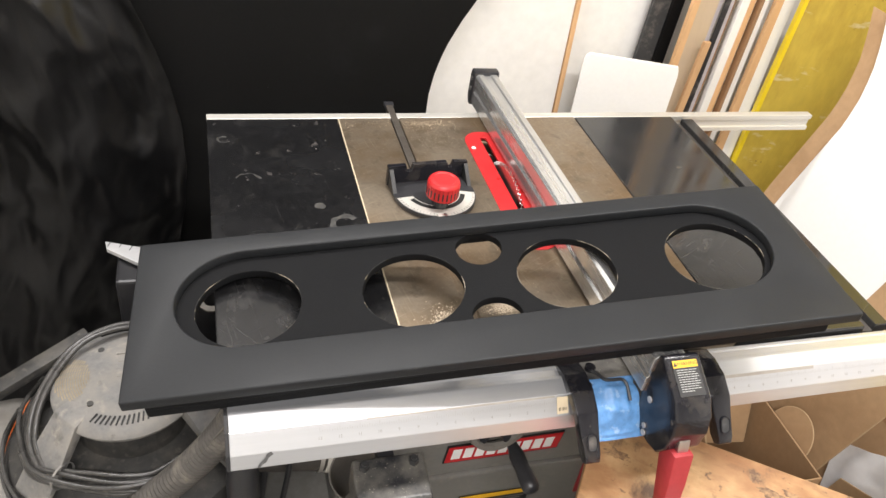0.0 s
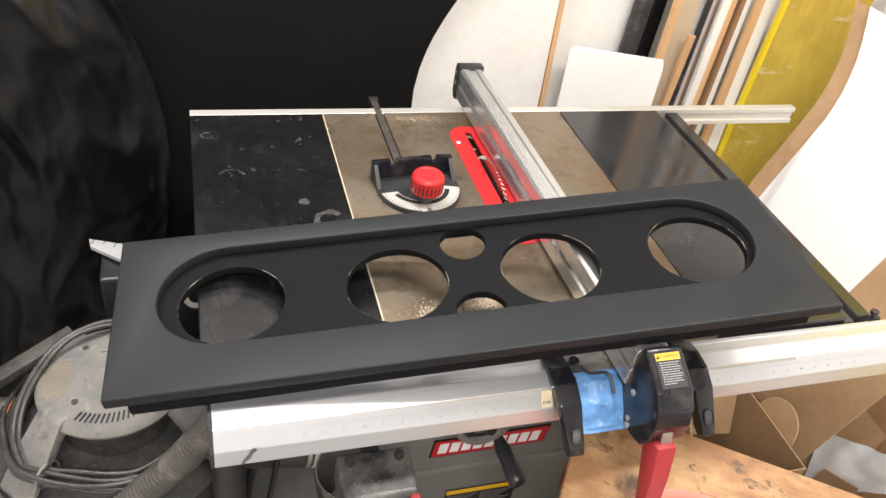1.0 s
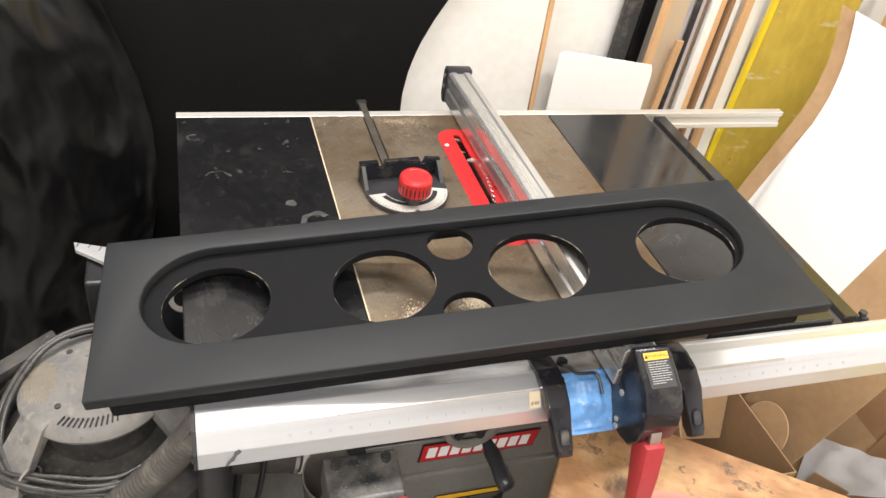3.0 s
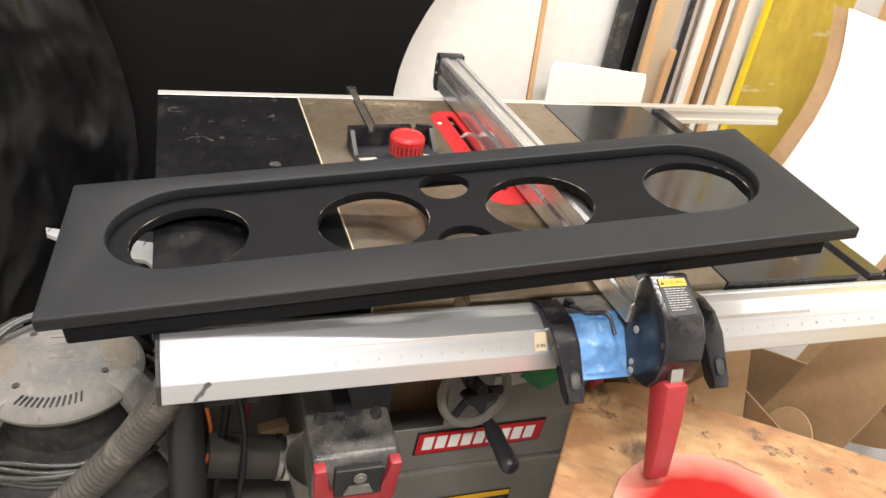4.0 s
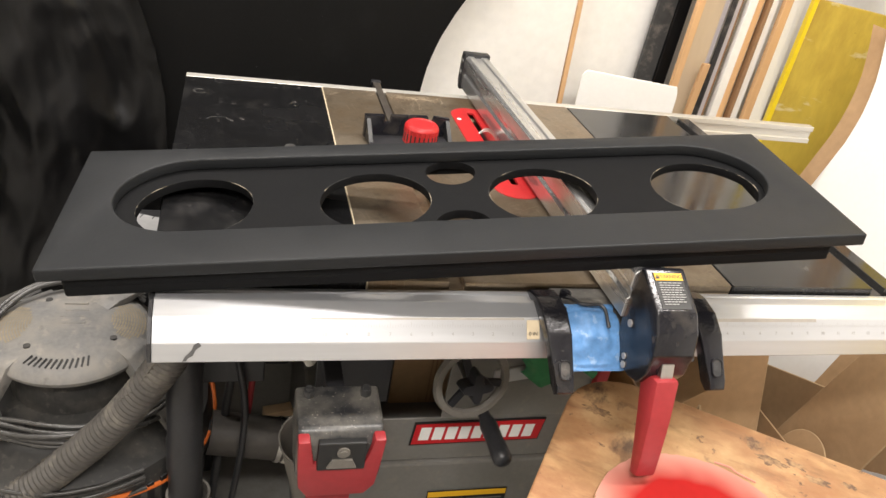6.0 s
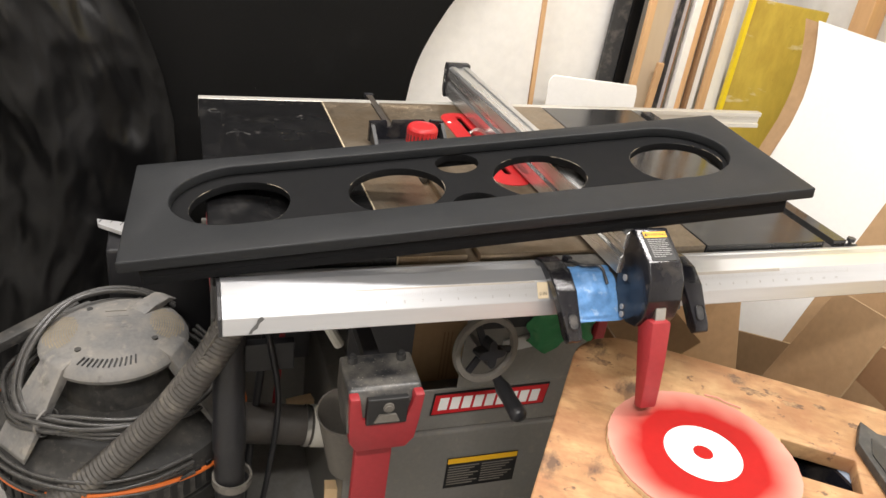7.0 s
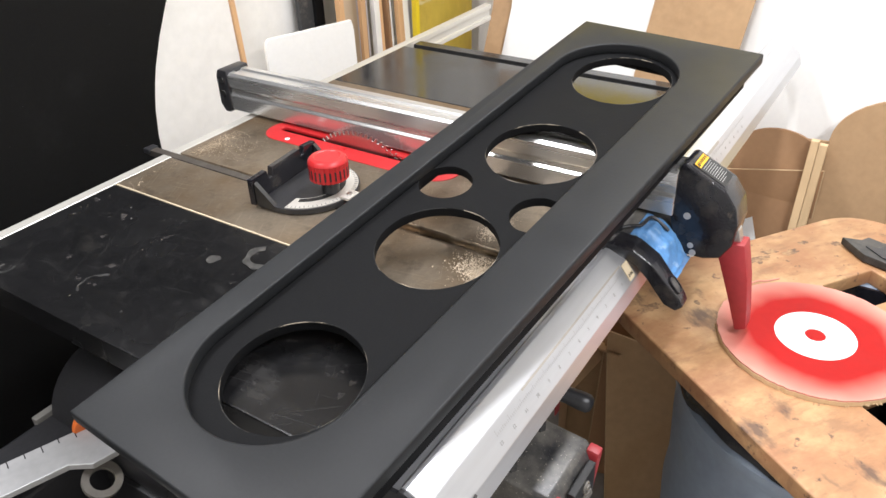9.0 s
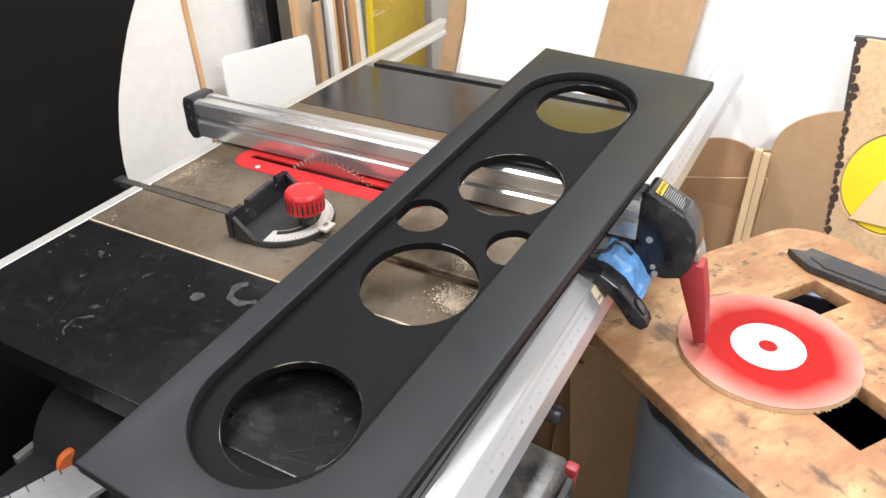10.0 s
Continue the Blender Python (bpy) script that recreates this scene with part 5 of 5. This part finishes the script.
# ---- shop vacuum ----
vac = thing("shop_vacuum", "dusty grey shop vacuum with coiled cord on its head", "vacuum", pose(-0.607, 0.462, 0))
part("dome", lathe([(0.108, 0.519), (0.1225, 0.522), (0.1255, 0.530), (0.119, 0.541), (0.100, 0.550), (0.070, 0.557), (0.035, 0.561), (0.001, 0.562)], 64), M_VAC, vac, "dusty grey round motor cover", 40)
part("neck", lathe([(0.100, 0.44), (0.096, 0.520)], 40), M_VACDARK, vac)
part("lid", lathe([(0.205, 0.30), (0.222, 0.315), (0.226, 0.36), (0.214, 0.395), (0.160, 0.425), (0.105, 0.445)], 64), M_VACDARK, vac, "dusty dark lid", 40)
part("drum", lathe([(0.175, 0.0), (0.19, 0.02), (0.215, 0.29), (0.218, 0.30), (0.20, 0.301)], 64), M_VACDARK, vac, "dark dusty drum", 40)
band = tube([(0.2255 * math.cos(a), 0.2255 * math.sin(a), 0.366 + 0.012 * math.sin(3 * a)) for a in (2 * math.pi * i / 24 for i in range(25))], 0.0045, 8, 4)
part("orange_band", band, M_ORANGE, vac, "orange trim band")


def dome_z(r):
    tab = [(0.0, 0.562), (0.035, 0.561), (0.07, 0.557), (0.10, 0.550), (0.119, 0.541), (0.13, 0.528)]
    for (r0, z0), (r1, z1) in zip(tab, tab[1:]):
        if r <= r1:
            return z0 + (z1 - z0) * (r - r0) / (r1 - r0)
    return 0.5


for sx in (-1, 1):
    g = bmesh.new()
    for i in range(9):
        for j in range(14):
            a, r = radians(90 - sx * (62 + 6.5 * i)), 0.060 + 0.0042 * j
            if (i - 4) ** 2 / 20 + (j - 6.5) ** 2 / 46 > 1:
                continue
            q = [g.verts.new(((r + dr) * math.cos(a + da), (r + dr) * math.sin(a + da), dome_z(r + dr) + 0.0012)) for dr, da in ((0, 0), (0.0022, 0), (0.0022, radians(5.6)), (0, radians(5.6)))]
            g.faces.new(q)
    part("vent_field", g, M_SANDY, vac, "sandy ribbed vent field")["kind"] = "stuff"
for i in range(12):
    a = radians(-118 + i * 4.6)
    r = 0.100
    bar = box(-0.0014, 0.0014, -0.0085, 0.0085, 0, 0.0016, 0)
    part("grille_slot", moved(bar, pose(r * math.cos(a), r * math.sin(a), dome_z(r) - 0.0004, 0, 0, math.degrees(a) + 90 - 22) @ pose(0, 0, 0, 26, 0, 0)), M_INK_SHADE, vac)
for x, y in ((-0.054, -0.061), (0.068, -0.042), (-0.045, 0.060), (0.060, 0.060)):
    part("cover_screw", rod((x, y, dome_z(math.hypot(x, y)) - 0.004), (x, y, dome_z(math.hypot(x, y)) + 0.0018), 0.0055, 12), M_VACDARK, vac)
part("raised_mark", joined(*[moved(box(-0.018, 0.018, -0.003, 0.003, 0, 0.0015, 0), pose(0.004 * (i % 2), 0.045 - 0.018 * i, 0.5605)) for i in range(4)]), M_VAC, vac)
for a in (-140, -28, 60, 128):
    leg = prism([(0.090, 0.5525), (0.122, 0.5415), (0.165, 0.484), (0.212, 0.415), (0.212, 0.403), (0.158, 0.466), (0.116, 0.512)], "y", -0.034, 0.034, 0.003)
    for v in leg.verts:
        v.co.y *= 0.7 + 0.45 * min(1, max(0, (v.co.x - 0.10) / 0.08))
    part("cover_arm", moved(leg, pose(0, 0, 0, 0, 0, a)), M_VAC, vac, "grey plastic cover arm", 40)
part("lid_hook", moved(prism([(0.045, 0.556), (0.080, 0.564), (0.118, 0.563), (0.138, 0.550), (0.116, 0.553), (0.085, 0.546)], "y", -0.018, 0.018, 0.002), pose(0, 0, 0, 0, 0, 48)), M_VAC, vac, "grey hooked latch", 40)
for k in range(18):
    part("lid_slot", moved(box(0.2235, 0.2275, -0.006, 0.006, 0.325, 0.372, 0.001), pose(0, 0, 0, 0, 0, -150 + 6 * k)), M_INK_SHADE, vac)
rc = random.Random(11)
for i in range(9):
    dr, dz = 0.0105 * (i % 3) + rc.uniform(-0.002, 0.002), 0.0100 * (i // 3) + rc.uniform(-0.002, 0.002)
    pts = []
    for k in range(16):
        a = radians(-212 + k * 17)
        r = 0.158 + dr + 0.020 * noise.noise(Vector((0.3, k * 0.35, 0))) + 0.012 * noise.noise(Vector((i, k * 0.45, 3)))
        pts.append((r * math.cos(a), r * math.sin(a), 0.440 + dz - 0.016 * math.sin(a) + 0.010 * noise.noise(Vector((i * 0.4, k * 0.5, 9)))))
    part("cord_loop", tube(pts, 0.0042, 8, 5), M_CORD, vac, "", 60)
part("cable_tie", moved(lathe([(0.0235, -0.002), (0.0250, -0.002), (0.0250, 0.002), (0.0235, 0.002), (0.0235, -0.002)], 20, False), pose(0.168 * math.cos(radians(-128)), 0.168 * math.sin(radians(-128)), 0.463, 90, 0, -128)), M_VAC, vac)
part("carry_handle", moved(box(-0.105, 0.105, -0.016, 0.016, -0.010, 0.010, 0.005), pose(-0.165, 0.085, 0.500, 0, -14, 28)), M_VACDARK, vac, "dusty dark handle bar", 40)
for i in range(5):
    r, z = 0.222 + 0.006 * (i % 2), 0.402 - 0.011 * i
    pts = [((r + 0.010 * noise.noise(Vector((i + 20, k * 0.4, 0)))) * math.cos(a), r * math.sin(a), z + 0.006 * noise.noise(Vector((i + 20, k * 0.6, 9)))) for k, a in ((k, radians(-200 + k * 18)) for k in range(9))]
    part("cord_loop", tube(pts, 0.0036, 8, 5), M_CORD, vac, "", 60)
for q in (0.0, 0.009):
    part("cord_riser", tube([(-0.128 - q, -0.125, 0.462), (-0.148 - q, -0.07, 0.490), (-0.132 - q, -0.01, 0.535), (-0.085 - q, 0.06, 0.566), (-0.03, 0.095 + q, 0.570), (0.04, 0.110 + q, 0.556), (0.10, 0.10 + q, 0.525)], 0.0050, 8, 8), M_CORD, vac, "", 60)
hose = thing("vacuum_hose", "ribbed grey vacuum hose running down past the vacuum", "hose", pose(-0.55, 0.25, 0.45))
part("hose_tube", moved(tube([(-0.405, 0.232, 0.745), (-0.425, 0.235, 0.690), (-0.455, 0.240, 0.630), (-0.510, 0.252, 0.540), (-0.570, 0.262, 0.462), (-0.650, 0.262, 0.385), (-0.760, 0.25, 0.32), (-0.90, 0.24, 0.26), (-1.02, 0.26, 0.13), (-1.08, 0.30, 0.036)], 0.0232, 18, 10, 0.0030, 0.0086), pose(0.55, -0.25, -0.45)), M_RIBBED, hose, "", 70)
part("hose_cuff", moved(rod((-0.405, 0.232, 0.747), (-0.412, 0.233, 0.722), 0.0285, 24), pose(0.55, -0.25, -0.45)), M_DARK, hose, "black plastic cuff", 60)
torn = lambda v: 0.30 * noise.noise(Vector((v * 7, 3, 1))) + 0.15 * noise.noise(Vector((v * 17, 7, 2)))
sheet("torn_flap", lambda u, v: (-0.418 - 0.088 * v + 0.030 * u * (1 + torn(v)), 0.206 + 0.030 * v + 0.020 * u, 0.735 - 0.150 * v - 0.032 * u * (1 + 0.6 * torn(v + 2)) + 0.006 * math.sin(7 * v)), 10, 40, 0.002, M_RIBBED, "torn dusty plastic flap hanging over the hose", "flap")
wand = thing("vacuum_wand", "black plastic vacuum tube standing upright beside the saw", "tube", pose(-0.421, 0.277, 0))
part("wand_tube", lathe([(0.024, 0.0), (0.0265, 0.02), (0.0265, 0.40), (0.0285, 0.41), (0.0285, 0.47), (0.0265, 0.48), (0.0265, 0.77), (0.022, 0.775)], 32), M_DARK, wand, "", 40)
part("holder_ring", moved(lathe([(0.031, -0.008), (0.035, -0.008), (0.035, 0.008), (0.031, 0.008), (0.031, -0.008)], 32, False), pose(0.004, 0, 0.34)), M_HOSE, wand, "grey holder ring")
# dust pipe, hoses and clutter under the table
pipe = thing("dust_pipe", "dusty brown plastic dust pipe with steel clamp ring", "pipe", pose(-0.29, 0.42, 0.32))
part("pipe_body", moved(rod((-0.10, 0, 0.02), (0.055, 0, -0.01), 0.040, 28), pose(0, 0, 0)), M_BROWNPIPE_GAP, pipe, "", 60)
part("pipe_neck", rod((-0.16, 0, 0.03), (-0.10, 0, 0.02), 0.028, 24), M_DARK, pipe, "", 60)
part("clamp_ring", rod((0.020, 0, -0.0035), (0.028, 0, -0.005), 0.0425, 32), M_STEEL, pipe, "steel clamp ring", 60)
part("pvc_collar", rod((0.034, 0, -0.006), (0.10, 0, -0.018), 0.043, 28), M_PVC, pipe, "white plastic collar", 60)
cup = thing("grey_tube_holder", "open grey plastic tube holder hanging on the saw", "holder", pose(-0.228, 0.215, 0.515, 8, -6, 0))
part("holder_shell", lathe([(0.040, -0.13), (0.052, 0.0), (0.055, 0.012), (0.0525, 0.012), (0.049, 0.0), (0.037, -0.128)], 36, False), M_HOSE, cup, "", 60)
for (pts, r, m_, lb) in (([(-0.365, 0.40, 0.74), (-0.350, 0.36, 0.60), (-0.330, 0.35, 0.45), (-0.345, 0.36, 0.25), (-0.38, 0.37, 0.006)], 0.006, M_DARK, "black power cable hanging under the saw"),
                        ([(-0.31, 0.42, 0.80), (-0.335, 0.44, 0.62), (-0.36, 0.43, 0.40), (-0.40, 0.42, 0.006)], 0.008, M_DARK, "thick black cable hanging under the saw"),
                        ([(-0.445, 0.42, 0.80), (-0.442, 0.40, 0.66), (-0.43, 0.40, 0.50), (-0.46, 0.42, 0.28), (-0.45, 0.40, 0.006)], 0.0028, M_RED, "thin red cord hanging beside the saw"),
                        ([(-0.40, 0.20, 0.30), (-0.42, 0.19, 0.20), (-0.47, 0.19, 0.12), (-0.55, 0.20, 0.006)], 0.006, M_CORD, "dusty cord beside the vacuum")):
    c_ = thing("loose_cable", lb, "cable", pose(*pts[0]))
    part("cable_run", moved(tube(pts, r, 8, 8), pose(-pts[0][0], -pts[0][1], -pts[0][2])), m_, c_, "", 60)
on_saw("red_brace", rod((-0.285, 0.50, 0.82), (-0.325, 0.46, 0.30), 0.006, 10), M_RED, "red painted brace")
on_saw("white_brace", rod((-0.345, 0.30, 0.81), (-0.235, 0.30, 0.60), 0.010, 10), M_PVC, "pale plastic brace")
on_saw("motor_body", joined(rod((-0.335, 0.50, 0.60), (-0.335, 0.74, 0.60), 0.095, 32), box(-0.43, -0.245, 0.53, 0.70, 0.40, 0.56, 0.01), rod((-0.335, 0.49, 0.60), (-0.335, 0.50, 0.60), 0.06, 24)), M_DARK, "dusty black motor", 40)
on_saw("hanging_bracket", joined(box(-0.44, -0.40, 0.36, 0.40, 0.52, 0.82, 0.003), box(-0.40, -0.30, 0.37, 0.39, 0.50, 0.56, 0.003)), M_DARK)
# added sheet: hides the brightly lit floor behind and stands for its grey
on_saw("rear_panel", box(-0.45, -0.172, 0.745, 0.757, 0.0, 0.62, 0.002), M_CAB, "added grey sheet standing in for the floor behind the saw")
on_saw("underside_box", box(-0.34, -0.24, 0.32, 0.50, 0.62, 0.80, 0.006), M_DARK, "black motor housing")
for x, y, z, a in ((-0.262, 0.52, 0.27, 12), (-0.215, 0.30, 0.235, -8), (-0.20, 0.25, 0.0, 20)):
    tagged(part("wood_offcut", moved(box(-0.028, 0.028, -0.012, 0.012, 0, 0.03, 0.001), pose(x, y, max(z, 0), 0, 0, a)), M_WOODP), "small pale wooden offcut among the clutter", "offcut")
# saw with a graduated table behind the vacuum
ms = thing("mitre_saw_stand", "black saw stand with a graduated grey metal ledge", "saw stand", pose(-0.53, 0.66, 0))
rl = [(-0.652, 0.745), (-0.388, 0.651), (-0.400, 0.600), (-0.430, 0.588), (-0.462, 0.596), (-0.480, 0.622), (-0.560, 0.650), (-0.648, 0.722)]
part("graduated_ledge", prism([(x + 0.53, y - 0.66) for x, y in rl], "z", 0.620, 0.629, 0.001), M_RULE, ms, "worn grey graduated ledge")
for i in range(13):
    k = (i + 0.5) / 13
    x, y = -0.652 + 0.264 * k + 0.53, 0.745 - 0.094 * k - 0.66
    part("grade_mark", moved(box(-0.0007, 0.0007, -0.010 if i % 2 else -0.014, -0.001, 0.6292, 0.6298, 0), pose(x, y, 0, 0, 0, -19.6)), M_INK_SHADE, ms)
part("stand_body", box(-0.10, 0.14, -0.02, 0.09, 0.0, 0.612, 0.006), M_DARK, ms, "black stand body")
part("orange_guard", moved(lathe([(0.001, -0.006), (0.022, -0.006), (0.024, 0.0), (0.022, 0.006), (0.001, 0.006)], 32), pose(0.112, 0.002, 0.628, 90, 0, -20)), M_ORANGE, ms, "orange round guard", 60)
part("brass_ring", moved(lathe([(0.016, -0.004), (0.026, -0.004), (0.026, 0.004), (0.016, 0.004), (0.016, -0.004)], 28, False), pose(0.072, -0.064, 0.595, 30, 0, 0)), M_HOSE, ms)


# ---- pieces that belong to a part ----
def belongs(owner, names, to, low=-9.0, high=9.0):
    """Hangs the named pieces of a thing, with heights between low and high, under one of its parts."""
    kids = list(owner.children)
    base = next(o for o in kids if o.name.split(".")[0] == to)
    for o in kids:
        if o.name.split(".")[0] in names and o is not base:
            z = sum(v.co.z for v in o.data.vertices) / len(o.data.vertices) + owner.matrix_world.translation.z
            if low < z < high:
                o.parent = base


belongs(fence, ("label_head", "label_word", "label_line"), "label_back")
belongs(fence, ("head_screw", "stem_slot"), "clamp_head")
belongs(fence, ("cap_screw",), "end_cap")
belongs(gauge, ("knob_groove", "knob_stem"), "knob")
belongs(gauge, ("degree_marks", "slot_ring"), "degree_scale")
belongs(gauge, ("bar_end",), "guide_bar")
belongs(saw, ("badge_field", "badge_mark"), "badge")
belongs(saw, ("caution_head", "print_bar"), "caution_label", 0.2, 0.4)
belongs(saw, ("print_bar",), "kraft_sheet", 0.4, 0.9)
belongs(saw, ("plate_screw",), "throat_plate")
belongs(saw, ("box_screw", "switch_plate", "switch_bolt"), "switch_box")
belongs(saw, ("paddle_stem",), "stop_paddle")
belongs(saw, ("scale_graduation", "scale_number", "zero_patch", "rail_seam", "marker_smear", "rail_end_cap", "scale_tape"), "front_rail")
belongs(saw, ("base_opening", "opening_frame"), "cabinet_base")
belongs(saw, ("spoke", "lock_knob", "crank_grip"), "hand_wheel")
belongs(ms, ("grade_mark",), "graduated_ledge")
belongs(vac, ("vent_field", "grille_slot", "cover_screw", "raised_mark", "lid_hook"), "dome")
belongs(vac, ("lid_slot", "orange_band"), "lid")
belongs(wand, ("holder_ring",), "wand_tube")
belongs(pipe, ("clamp_ring",), "pipe_body")
belongs(gauge, ("pointer_screw",), "degree_pointer")
belongs(saw, ("dust_smudge",), "left_wing")
belongs(fr, ("burnt_edge",), "frame_slab")
belongs(board, ("stain_mark",), "board_top")
